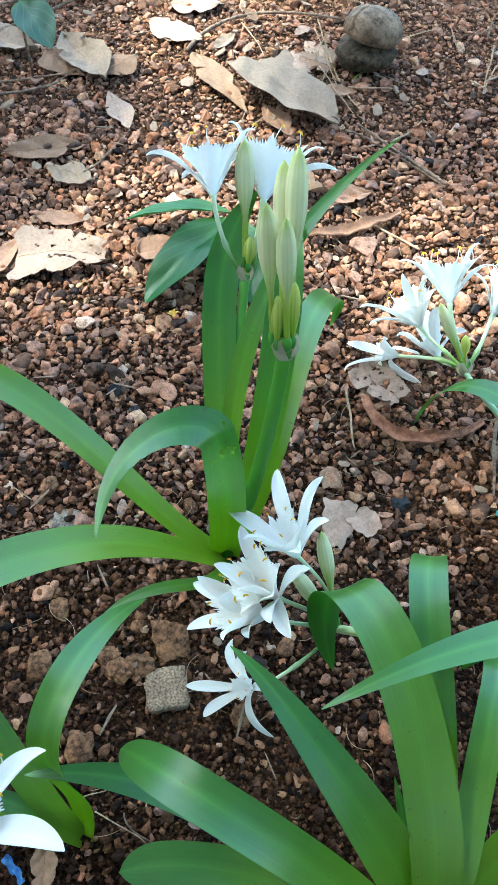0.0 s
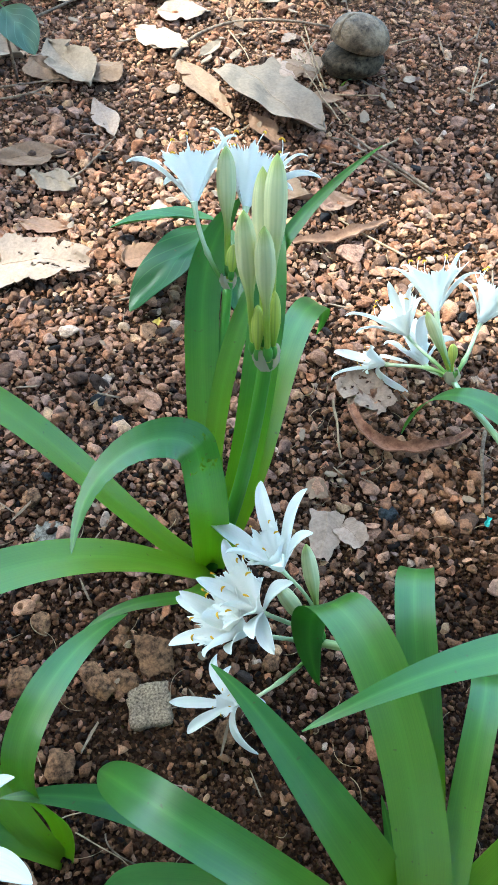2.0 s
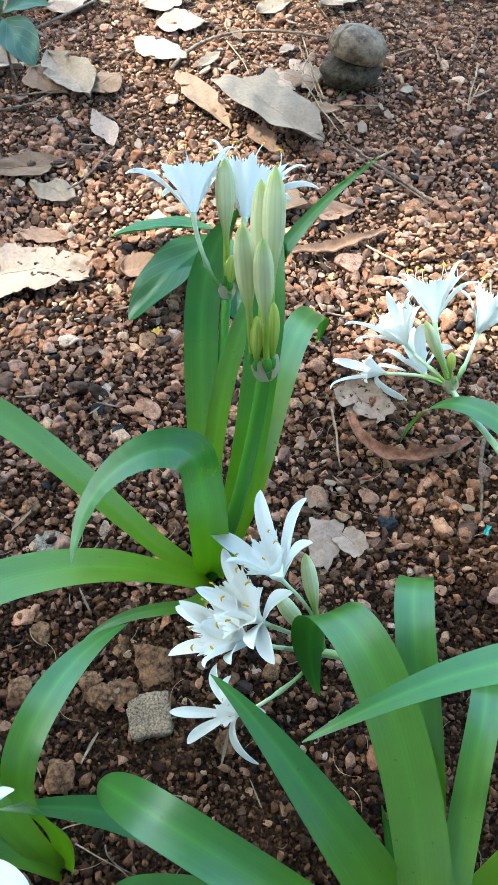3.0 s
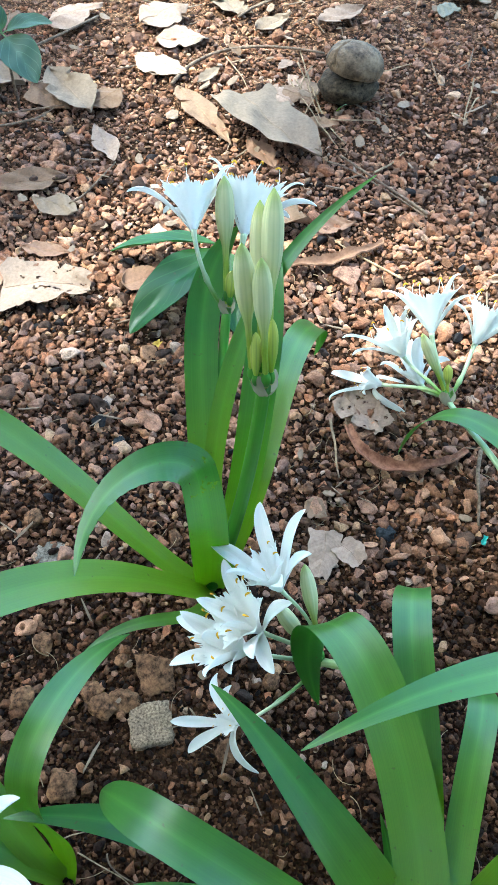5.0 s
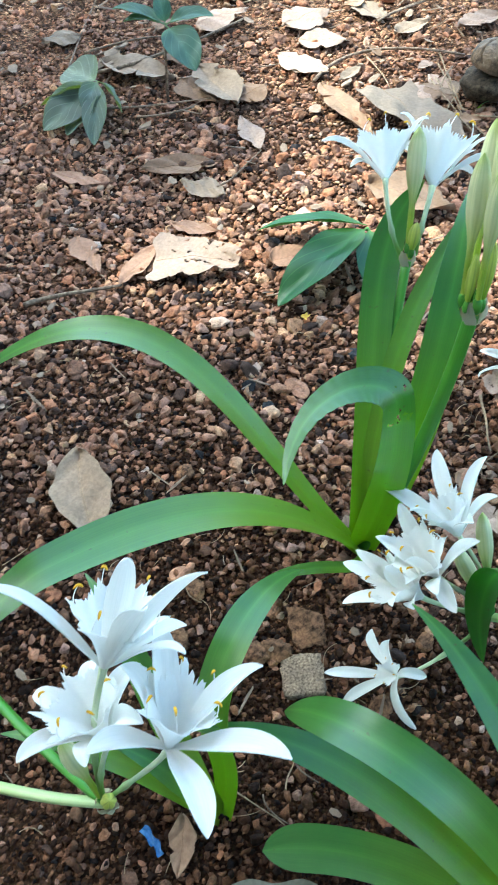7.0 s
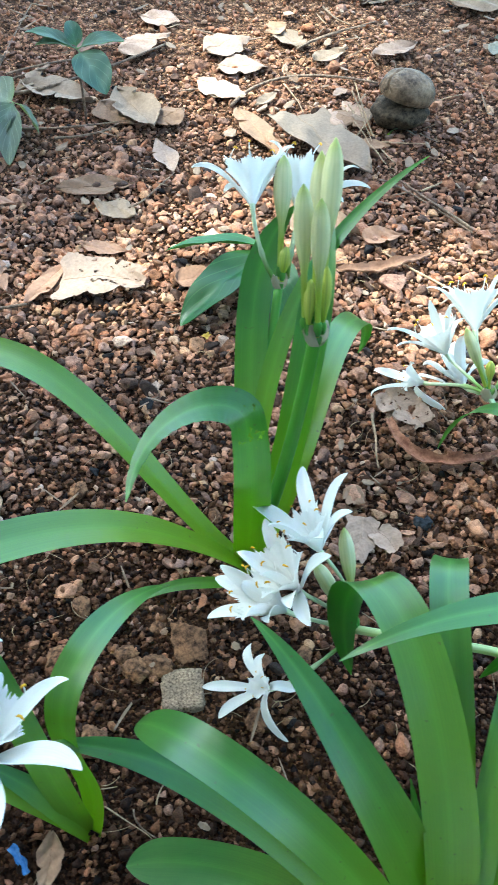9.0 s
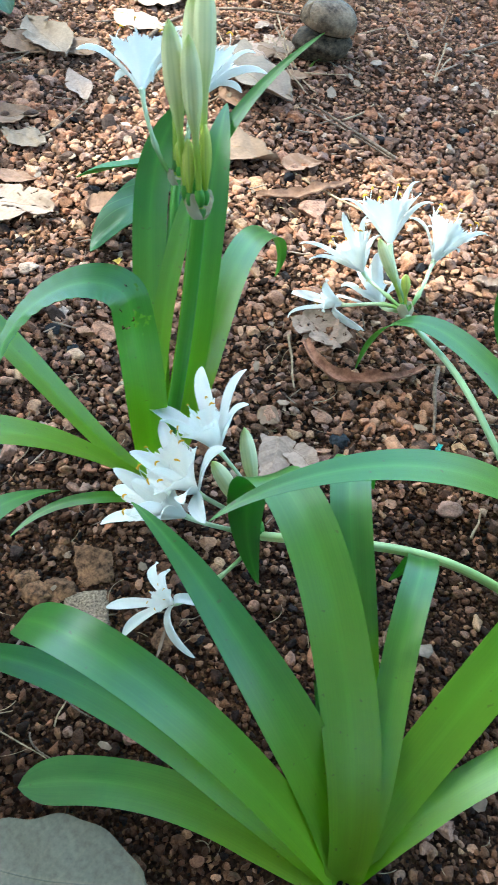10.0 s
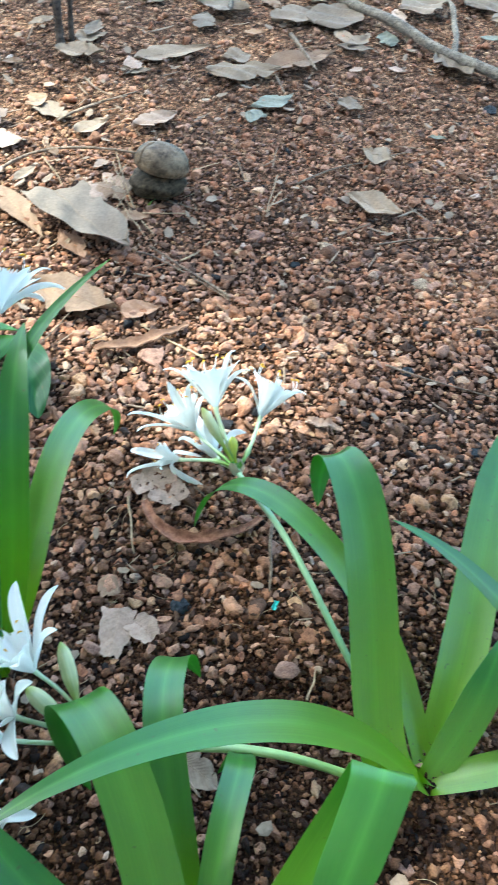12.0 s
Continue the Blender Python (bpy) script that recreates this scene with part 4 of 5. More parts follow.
bud(fallen, ne, (0.105, 0.338, 0.148), 0.0056, neck=0.36)

# the plant with large open flowers by the path
bowing = tagged(empty("spider_lily_plant", D), "spider lily with large open white flowers", "plant", "spider lilies in the bed")
plant_leaf(bowing, [D, (-0.029, 0.224, 0.073), (-0.058, 0.188, 0.157), (-0.044, 0.202, 0.210), (-0.036, 0.275, 0.200), (0.003, 0.322, 0.125)], 0.021, taper=0.7)
plant_leaf(bowing, [D, (-0.080, 0.190, 0.05), (-0.140, 0.205, 0.07), (-0.210, 0.205, 0.04)], 0.018, taper=0.55)
plant_leaf(bowing, [D, (-0.065, 0.185, 0.045), (-0.085, 0.195, 0.080), (-0.120, 0.200, 0.085)], 0.016, taper=0.5)
plant_leaf(bowing, [D, (-0.075, 0.200, 0.08), (-0.100, 0.250, 0.14), (-0.150, 0.300, 0.13)], 0.020, taper=0.55)
nd = (-0.112, 0.163, 0.085)
scape(bowing, [(-0.330, 0.200, 0.0), (-0.250, 0.170, 0.075), (-0.170, 0.158, 0.085), nd], 0.0055, 0.0050, PALE_SCAPE)
scape(bowing, [(-0.300, 0.290, 0.0), (-0.240, 0.240, 0.070), (-0.165, 0.190, 0.095), nd], 0.0050, 0.0045)
spathe(bowing, nd, (0.5, 0.1, 0.6), 0.014)
lily_flower(bowing, nd, (-0.085, 0.166, 0.160), (-0.050, 0.168, 0.256), (0.20, 0.52, 0.83),
            [(-0.062, 0.216, 0.284), (-0.010, 0.199, 0.288), (0.006, 0.161, 0.294), (-0.023, 0.129, 0.296), (-0.078, 0.154, 0.290), (-0.072, 0.192, 0.288)], 0.74, 0.0140, cling=0.10)
lily_flower(bowing, nd, (-0.108, 0.180, 0.190), (-0.080, 0.192, 0.286), (0.20, 0.55, 0.80),
            [(-0.057, 0.204, 0.374), (-0.028, 0.200, 0.378), (-0.050, 0.190, 0.362), (-0.125, 0.205, 0.330)], 0.78, 0.0100, cling=0.2)
lily_flower(bowing, nd, (-0.110, 0.175, 0.150), (-0.090, 0.178, 0.214), (-0.30, 0.25, 0.85), (), 0.8, 0.0120)
bud(bowing, nd, (-0.125, 0.180, 0.170), 0.0058)
bud(bowing, nd, (-0.098, 0.158, 0.135), 0.0045, YOUNG_BUD)


# ---------- other green things ----------
def broad_leaf(plant, foot, tip, width, sag, material=BROAD, roll=0.0, hold=0.05):
    foot, tip = np.array(foot, float), np.array(tip, float)
    mid = (foot + tip) / 2 + np.array([0, 0, sag])
    line = bezier([foot, mid, tip], 40)
    nu, nv = 34, 11
    line, _ = even(line, nu)
    t = tangents(line)
    grid, normals, uv = np.zeros((nu, nv, 3)), np.zeros((nu, nv, 3)), []
    for i in range(nu):
        u = i / (nu - 1)
        s = np.cross((0, 0, 1), t[i])
        s /= np.linalg.norm(s)
        n = np.cross(t[i], s)
        s, n = s * math.cos(roll) + n * math.sin(roll), n * math.cos(roll) - s * math.sin(roll)
        w = width * max(0.0, math.sin(math.pi * min(1, (u - hold) / (1 - hold)) ** 0.85)) ** 0.75 + 0.0012 if u > hold else 0.0018
        for j in range(nv):
            v = 2 * j / (nv - 1) - 1
            grid[i, j] = line[i] + s * v * w / 2 + n * (0.16 * w * abs(v) + 0.03 * w * math.sin(14 * u + 3 * v))
            normals[i, j] = n
            uv.append((j / (nv - 1), 0.6 + 0.4 * u))
    return part(sheet("leaf", grid, normals, 0.0007, material, np.array(uv)), plant)


seedling = tagged(empty("tree_seedling", (0.045, 0.800, 0)), "young tree seedling with glossy dark green leaves on the gravel", "seedling")
part(tube(bezier([(0.045, 0.800, 0), (0.050, 0.805, 0.02), (0.040, 0.800, 0.035)], 10), np.full(10, 0.0022), 8, 1, "stem", SCAPE), seedling)
broad_leaf(seedling, (0.040, 0.800, 0.035), (-0.052, 0.688, 0.012), 0.056, 0.02, roll=0.15)
broad_leaf(seedling, (0.040, 0.805, 0.035), (-0.088, 0.806, 0.018), 0.036, 0.02, roll=0.42)
broad_leaf(seedling, (0.042, 0.798, 0.035), (0.066, 0.692, 0.010), 0.046, 0.015)

sap_at = (-0.255, 1.10, 0)
sapling = tagged(empty("sapling", sap_at), "thin sapling with a few blue-green leaves on bare soil", "sapling")
top = (-0.232, 1.045, 0.135)
part(tube(bezier([sap_at, (-0.250, 1.09, 0.06), top], 14), np.linspace(0.0022, 0.0012, 14), 8, 1, "stem", TWIG), sapling)
for tip, w in (((-0.302, 1.060, 0.146), 0.026), ((-0.172, 1.058, 0.142), 0.026), ((-0.186, 0.990, 0.108), 0.046), ((-0.243, 1.066, 0.160), 0.022), ((-0.286, 1.043, 0.138), 0.024)):
    broad_leaf(sapling, top, tip, w, 0.012, SAPLING, 0.1, 0.12)


wilted = tagged(empty("wilted_sprig", (-0.346, 1.062, 0.0)), "wilted cut sprig with drooping dull grey-green leaves on soil", "sprig")
crest = (-0.340, 1.056, 0.050)
part(tube(bezier([(-0.346, 1.062, 0.0), (-0.348, 1.064, 0.03), crest], 10), np.linspace(0.0028, 0.0016, 10), 8, 1, "stem", TWIG), wilted)
for tip, w in (((-0.333, 0.972, 0.008), 0.034), ((-0.375, 0.988, 0.010), 0.046), ((-0.410, 0.995, 0.012), 0.052), ((-0.310, 1.045, 0.012), 0.026),
               ((-0.425, 1.040, 0.020), 0.046), ((-0.405, 1.120, 0.030), 0.060), ((-0.350, 1.010, 0.030), 0.030)):
    broad_leaf(wilted, crest, tip, w, rnd.uniform(-0.01, 0.03), WILT, rnd.uniform(-0.8, 0.8), 0.10)


# ---------- litter ----------
def dry_leaf(x0, y0, x1, y1, width, material, curl, lift, label="", whole=False, kept=(0.0, 1.0), holes=0, roll=0.0):
    """A fallen leaf between its stalk end and its tip, warped as it dried."""
    words = {"dry_leaf_grey": "curled grey-brown dry leaf lying on gravel", "dry_leaf_brown": "crumpled dark brown dry leaf on gravel",
             "dry_leaf_tan": "tan dry leaf lying on gravel", "dry_leaf_pale": "pale bleached dry leaf lying on gravel",
             "dry_leaf_pinkish": "pinkish brown dry leaf on gravel", "dry_leaf_sage": "grey-green wilted leaf on soil",
             "dry_leaf_cream": "grey-cream dry leaf with wavy edges on soil", "dry_leaf_slate": "large dark grey-green fallen leaf on soil"}
    length = math.hypot(x1 - x0, y1 - y0)
    ang = math.atan2(y1 - y0, x1 - x0)
    own = random.Random(int(round(x0 * 1000)) * 7919 + int(round(y0 * 1000)))
    curl *= 0.42
    nu, nv = 40, 29 if holes else 13
    k1, k2, k3, k4 = own.uniform(0, 6), own.uniform(0, 6), own.uniform(-1.5, 1.5), own.choice((1, 1, -0.6))
    peak, width = own.uniform(0.6, 1.1), width * 0.85
    bites = [(own.uniform(0.12, 0.95), own.choice((-1, 1)), own.uniform(0.0, 0.5), own.uniform(0.02, 0.07)) for _ in range(4)]
    if whole:
        bites = []
    rag = [(1 + own.gauss(0, 0.0 if whole else 0.022), 1 + own.gauss(0, 0.0 if whole else 0.022)) for _ in range(nu)]
    crease = own.choice((0.0, 0.06, 0.14, -0.10))
    grid, normals, uv = np.zeros((nu, nv, 3)), np.zeros((nu, nv, 3)), []
    for i in range(nu):
        u = i / (nu - 1)
        us = kept[0] + (kept[1] - kept[0]) * u
        w = width * (math.sin(math.pi * us ** peak) ** (0.62 if whole else 0.95) if 0 < us < 1 else 0.0) * (1 + 0.06 * math.sin(11 * u + k1) + 0.04 * math.sin(23 * u + k2)) + 0.0015
        for j in range(nv):
            v = 2 * j / (nv - 1) - 1
            x = u * length + 0.02 * length * math.sin(k1 + 5 * v) + (0.018 * length * math.sin(9 * v + k2) * (abs(u - 0.5) * 2) ** 3 if kept != (0.0, 1.0) else 0.0)
            torn = 1 - sum(d * math.exp(-((u - at) / wd) ** 2) for at, sd, d, wd in bites if sd * v > 0) * abs(v)
            y = v * w / 2 * torn * (rag[i][0] if v > 0 else rag[i][1]) + 0.05 * width * math.sin(k2 + 4 * u)
            z = (curl * width * (0.22 * abs(v) + 0.20 * k3 * v * (u - 0.3)) + curl * length * 0.20 * k4 * (u - 0.45) ** 2
                 + 0.05 * width * math.sin(7 * u + k1) * math.sin(2.6 * v + k2) + 0.025 * width * math.sin(19 * u + 5 * v + k2) + crease * width * abs(v) + 0.03 * width * abs(math.sin(9 * u + 3 * v + k1)))
            grid[i, j] = (x, y, z)
            uv.append((j / (nv - 1), u))
    bent, sway, reach = own.uniform(-1, 1), own.uniform(-0.9, 0.9), own.uniform(0.12, 0.30) * curl / 0.2
    across = (grid[..., 0] / length - 0.55) + sway * grid[..., 1] / max(width, 1e-3)
    grid[..., 2] += np.abs(across) * bent * reach * width * 0.6
    grid[..., 2] = (grid[..., 2] - grid[..., 2].min()) * 0.7
    du, dv = np.gradient(grid, axis=0), np.gradient(grid, axis=1)
    n = np.cross(du, dv)
    n /= np.linalg.norm(n, axis=-1)[..., None] + 1e-12
    gone = set()
    for _ in range(holes):
        a, b = own.randrange(3, nu - 4), own.randrange(1, nv - 2)
        for _ in range(own.randrange(1, 7)):
            gone.add((a, b))
            a, b = min(nu - 4, max(3, a + own.choice((-1, 0, 1)))), min(nv - 3, max(1, b + own.choice((-1, 0, 1))))
    ob = sheet("dry_leaf", grid, n, 0.0006, material, np.array(uv), gone)
    ob.matrix_basis = pose(x0, y0, float(ground_z(x0, y0)) + 0.0025 + lift, roll, 0, math.degrees(ang))
    spine = grid[1:-1, nv // 2] + n[1:-1, nv // 2] * 0.0004
    rib = tube(spine, np.linspace(0.005, 0.002, nu - 2) * min(width, 0.08) + 0.00015, 6, 1, "midrib", material)
    rib.parent = ob
    return tagged(ob, label or words[material.name], "dry leaf", "fallen dry leaves")


dry_leaf(0.050, 1.112, 0.158, 0.984, 0.135, GREY, 0.4, 0.016, "large grey-cream dry leaf propped up over a dark hollow", True, kept=(0.34, 1.0), roll=-16)
dry_leaf(-0.034, 1.145, 0.043, 1.020, 0.045, TAN, 0.3, 0.006)
dry_leaf(-0.106, 1.222, -0.028, 1.180, 0.062, PALE, 0.3, 0.006)
dry_leaf(-0.217, 1.162, -0.147, 1.064, 0.077, GREY, 0.6, 0.008)
dry_leaf(-0.240, 1.134, -0.180, 1.080, 0.058, BROWN, 0.5, 0.004)
dry_leaf(-0.154, 1.088, -0.113, 1.132, 0.053, BROWN, 0.4, 0.005)
dry_leaf(-0.140, 1.052, -0.107, 0.978, 0.038, PALE, 0.4, 0.006)
dry_leaf(-0.257, 0.927, -0.157, 0.952, 0.055, BROWN, 0.4, 0.006)
dry_leaf(-0.200, 0.907, -0.140, 0.885, 0.045, GREY, 0.5, 0.004)
dry_leaf(-0.206, 0.752, -0.106, 0.756, 0.092, PALE, 0.25, 0.006, "pale broken half of a dry leaf, pierced with small holes", kept=(0.40, 0.84), holes=14)
dry_leaf(-0.199, 0.825, -0.140, 0.818, 0.028, PINK, 0.4, 0.004)
dry_leaf(-0.308, 0.785, -0.268, 0.726, 0.038, PINK, 0.3, 0.005)
dry_leaf(-0.236, 0.706, -0.209, 0.782, 0.029, PINK, 0.4, 0.005)
dry_leaf(-0.070, 0.765, -0.019, 0.776, 0.044, PINK, 0.3, 0.006)
dry_leaf(0.153, 0.864, 0.203, 0.879, 0.039, PINK, 0.4, 0.004)
dry_leaf(0.109, 1.153, 0.154, 1.111, 0.055, TAN, 0.4, 0.006)
dry_leaf(0.180, 0.618, 0.216, 0.574, 0.052, PALE, 0.3, 0.003, "thin decayed pale leaf eaten to lace under a flower", kept=(0.2, 0.8), holes=16)
dry_leaf(-0.226, 0.476, -0.192, 0.385, 0.062, CREAM, 0.5, 0.008, "broad tan dry leaf mottled with grey", True)
dry_leaf(-0.045, 0.112, 0.081, 0.100, 0.084, SLATE, 0.4, 0.006, "large rounded grey-green dry leaf on soil", True)
dry_leaf(-0.244, 1.291, -0.167, 1.345, 0.067, PALE, 0.3, 0.006)
dry_leaf(-0.106, 1.300, -0.037, 1.346, 0.090, PALE, 0.4, 0.006)
dry_leaf(-0.079, 1.262, -0.006, 1.265, 0.072, PALE, 0.3, 0.006)
dry_leaf(-0.230, 1.409, -0.161, 1.392, 0.064, PALE, 0.3, 0.006)
dry_leaf(0.166, 1.310, 0.235, 1.360, 0.050, PALE, 0.4, 0.006)
dry_leaf(-0.371, 1.169, -0.250, 1.134, 0.068, GREY, 0.6, 0.006)
dry_leaf(-0.482, 1.232, -0.424, 1.254, 0.056, GREY, 0.5, 0.006)
dry_leaf(-0.015, 1.386, 0.021, 1.417, 0.043, TAN, 0.4, 0.006)
dry_leaf(-0.378, 0.910, -0.305, 0.894, 0.027, PINK, 0.3, 0.004)
dry_leaf(0.489, 1.129, 0.567, 1.086, 0.066, CREAM, 0.3, 0.006, 'pale cream dry leaf on gravel')
dry_leaf(0.295, 1.508, 0.435, 1.530, 0.085, CREAM, 0.7, 0.008)
dry_leaf(0.405, 1.530, 0.545, 1.614, 0.075, BROWN, 0.9, 0.008)
dry_leaf(0.367, 1.390, 0.443, 1.434, 0.048, SAGE, 0.5, 0.005)
dry_leaf(0.355, 1.372, 0.390, 1.362, 0.050, SAGE, 0.4, 0.004)
dry_leaf(0.539, 1.262, 0.581, 1.232, 0.062, CREAM, 0.5, 0.006)
dry_leaf(0.024, 1.570, 0.111, 1.568, 0.070, CREAM, 0.4, 0.006)
dry_leaf(0.167, 1.558, 0.305, 1.622, 0.060, CREAM, 0.5, 0.006)
dry_leaf(0.757, 1.617, 0.801, 1.533, 0.085, GREY, 0.4, 0.006)
dry_leaf(0.205, 0.327, 0.239, 0.300, 0.029, GREY, 0.3, 0.005)
dry_leaf(0.037, 0.913, 0.146, 0.871, 0.085, TAN, 0.9, 0.006)
dry_leaf(0.069, 1.033, 0.102, 0.972, 0.036, PINK, 0.4, 0.005)
dry_leaf(0.534, 1.739, 0.651, 1.849, 0.122, GREY, 0.5, 0.006)
dry_leaf(0.719, 1.814, 0.848, 1.873, 0.127, GREY, 0.5, 0.006)
dry_leaf(0.442, 1.755, 0.545, 1.808, 0.095, GREY, 0.5, 0.006)
dry_leaf(0.884, 1.863, 0.995, 1.922, 0.113, GREY, 0.4, 0.006)
dry_leaf(0.495, 0.390, 0.508, 0.371, 0.021, TAN, 0.4, 0.005)
dry_leaf(0.156, 0.464, 0.150, 0.417, 0.036, PALE, 0.15, 0.003, "mottled pale tan dry leaf with a broken end", True, kept=(0.25, 0.85))
dry_leaf(0.138, 0.492, 0.158, 0.478, 0.026, TAN, 0.9, 0.004, "small curled brown dry leaf on gravel")
dry_leaf(0.170, 0.452, 0.188, 0.432, 0.030, PALE, 0.3, 0.003, "", True, kept=(0.2, 0.85))
dry_leaf(0.295, 1.820, 0.399, 1.791, 0.081, GREY, 0.4, 0.006)
dry_leaf(0.531, 1.437, 0.566, 1.399, 0.046, GREY, 0.4, 0.004)
dry_leaf(0.627, 1.685, 0.583, 1.643, 0.040, GREY, 0.7, 0.008)
dry_leaf(0.675, 1.726, 0.671, 1.656, 0.051, SLATE, 0.3, 0.005)
dry_leaf(0.648, 1.565, 0.680, 1.553, 0.023, PALE, 0.8, 0.004)
dry_leaf(0.698, 1.317, 0.668, 1.323, 0.016, SLATE, 0.6, 0.006)
dry_leaf(0.874, 1.707, 0.924, 1.711, 0.026, SAGE, 0.4, 0.008)
dry_leaf(0.718, 1.830, 0.724, 1.760, 0.035, PALE, 0.7, 0.004)
dry_leaf(0.010, 1.715, -0.034, 1.675, 0.029, GREY, 0.3, 0.007)
dry_leaf(0.079, 1.635, 0.097, 1.703, 0.036, GREY, 0.8, 0.007)
dry_leaf(0.169, 1.520, 0.157, 1.568, 0.037, PALE, 0.6, 0.006)
dry_leaf(0.291, 1.703, 0.313, 1.779, 0.059, GREY, 0.6, 0.008)
dry_leaf(-0.010, 1.151, 0.020, 1.191, 0.023, GREY, 0.5, 0.006)
dry_leaf(0.145, 1.071, 0.189, 1.071, 0.029, TAN, 0.5, 0.005)
dry_leaf(-0.277, 1.231, -0.253, 1.177, 0.036, BROWN, 0.5, 0.005)
dry_leaf(-0.350, 1.214, -0.370, 1.146, 0.033, GREY, 0.8, 0.003)
dry_leaf(-0.300, 1.325, -0.300, 1.275, 0.035, BROWN, 0.3, 0.007)
dry_leaf(0.473, 1.834, 0.427, 1.886, 0.044, BROWN, 0.3, 0.003)
dry_leaf(0.543, 1.864, 0.577, 1.936, 0.059, GREY, 0.4, 0.007)
dry_leaf(0.624, 1.947, 0.696, 1.913, 0.059, PALE, 0.5, 0.005)
dry_leaf(0.420, 1.703, 0.380, 1.697, 0.027, TAN, 0.4, 0.007)
dry_leaf(0.515, 1.617, 0.525, 1.583, 0.025, TAN, 0.3, 0.008)
dry_leaf(0.567, 1.537, 0.593, 1.553, 0.017, PALE, 0.6, 0.008)
dry_leaf(0.221, 1.826, 0.179, 1.894, 0.058, GREY, 0.6, 0.005)
dry_leaf(0.076, 1.813, 0.044, 1.887, 0.040, GREY, 0.3, 0.004)
dry_leaf(-0.129, 1.648, -0.151, 1.592, 0.045, BROWN, 0.4, 0.003)
dry_leaf(-0.070, 1.532, -0.030, 1.528, 0.024, TAN, 0.5, 0.004)
dry_leaf(0.817, 1.955, 0.743, 1.905, 0.063, GREY, 0.5, 0.005)
dry_leaf(0.932, 1.816, 1.008, 1.844, 0.058, GREY, 0.3, 0.005)
dry_leaf(0.031, 1.260, 0.049, 1.230, 0.017, BROWN, 0.7, 0.008)
dry_leaf(0.125, 1.226, 0.105, 1.204, 0.021, PALE, 0.4, 0.005)


def twig(points, r, material=TWIG, label="thin dry brown twig on gravel", lift=0.0):
    p = [np.array((x, y, float(ground_z(x, y)) + 0.007 + lift + r)) for x, y in points]
    line = bezier([p[0], p[1] * 2 - (p[0] + p[2]) / 2, p[2]], 20)
    k = rnd.uniform(0, 6)
    line[:, 2] += 0.0010 * np.sin(np.linspace(0, 5, 20) + k)
    line[:, 0] += 0.0008 * np.sin(np.linspace(0, 8, 20) + 2 * k)
    return tagged(tube(line, np.linspace(r, r * 0.55, 20), 7, 1, "twig", material), label, "twig", "twigs on the ground")


dry_leaf(0.141, 1.524, 0.195, 1.526, 0.036, CREAM, 0.4, 0.004)
dry_leaf(-0.010, 1.398, 0.065, 1.352, 0.050, GREY, 0.2, 0.003)
dry_leaf(0.071, 1.308, 0.125, 1.354, 0.040, GREY, 0.4, 0.004)
dry_leaf(0.330, 1.580, 0.384, 1.593, 0.070, GREY, 0.6, 0.004)
dry_leaf(0.571, 1.745, 0.601, 1.652, 0.045, CREAM, 0.7, 0.004)
dry_leaf(0.560, 1.645, 0.632, 1.637, 0.034, GREY, 0.4, 0.004)
dry_leaf(0.056, 1.634, 0.113, 1.656, 0.060, CREAM, 0.5, 0.004)
dry_leaf(0.082, 1.145, 0.128, 1.110, 0.055, PALE, 0.6, 0.004)
dry_leaf(0.120, 1.190, 0.160, 1.140, 0.036, PALE, 0.5, 0.003)
for ends in (((0.125, 1.039), (0.161, 1.149)), ((0.135, 1.217), (0.164, 1.077)), ((0.129, 1.174), (0.148, 1.096)), ((0.163, 1.065), (0.183, 1.018)), ((0.179, 1.078), (0.242, 1.078)),
             ((0.121, 1.174), (0.163, 1.059)), ((0.154, 1.204), (0.129, 1.134)), ((0.255, 1.195), (0.299, 1.208)), ((0.345, 1.099), (0.366, 1.075)), ((0.028, 1.219), (0.064, 1.140))):
    (ax, ay), (bx, by) = ends
    twig([(ax, ay), ((ax + bx) / 2 + rnd.uniform(-0.004, 0.004), (ay + by) / 2), (bx, by)], 0.0011, STRAW, "pale dry straw on gravel", rnd.uniform(0, 0.004))
twig([(0.08, 1.479), (0.101, 1.441), (0.126, 1.415)], .0020)
twig([(0.188, 1.571), (0.163, 1.523), (0.148, 1.499)], .0020)
twig([(0.533, 1.216), (0.575, 1.245), (0.618, 1.266)], .0018)
twig([(0.293, 0.898), (0.236, 0.952), (0.188, 0.999)], .0022)
twig([(0.253, 0.786), (0.202, 0.826), (0.156, 0.867)], .0015, STRAW, "pale dry straw on gravel")
twig([(-0.047, 1.155), (0.029, 1.245), (0.174, 1.239)], .003)
twig([(-0.376, 1.139), (-0.283, 1.187), (-0.170, 1.309)], .003, lift=0.006)
twig([(-0.410, 1.184), (-0.376, 1.198), (-0.342, 1.215)], .0022)
twig([(0.165, 0.586), (0.167, 0.552), (0.171, 0.519)], .0015, STRAW, "pale dry straw on gravel")
twig([(0.311, 0.552), (0.304, 0.513), (0.299, 0.47)], .0022)
twig([(-0.014, 0.192), (0.012, 0.173), (0.083, 0.159)], .0007, TWIG, "pale dry straw on gravel")
twig([(-0.05, 0.2), (-0.042, 0.203), (-0.03, 0.207)], .0007, STRAW, "pale dry straw on gravel")
twig([(-0.153, 0.899), (-0.128, 0.928), (-0.104, 0.973)], .0015)
twig([(0.149, 1.189), (0.167, 1.099), (0.196, 1.026)], .0015, STRAW, "pale dry straw on gravel")
twig([(0.137, 1.258), (0.146, 1.202), (0.156, 1.147)], .0012, STRAW, "pale dry straw on gravel")
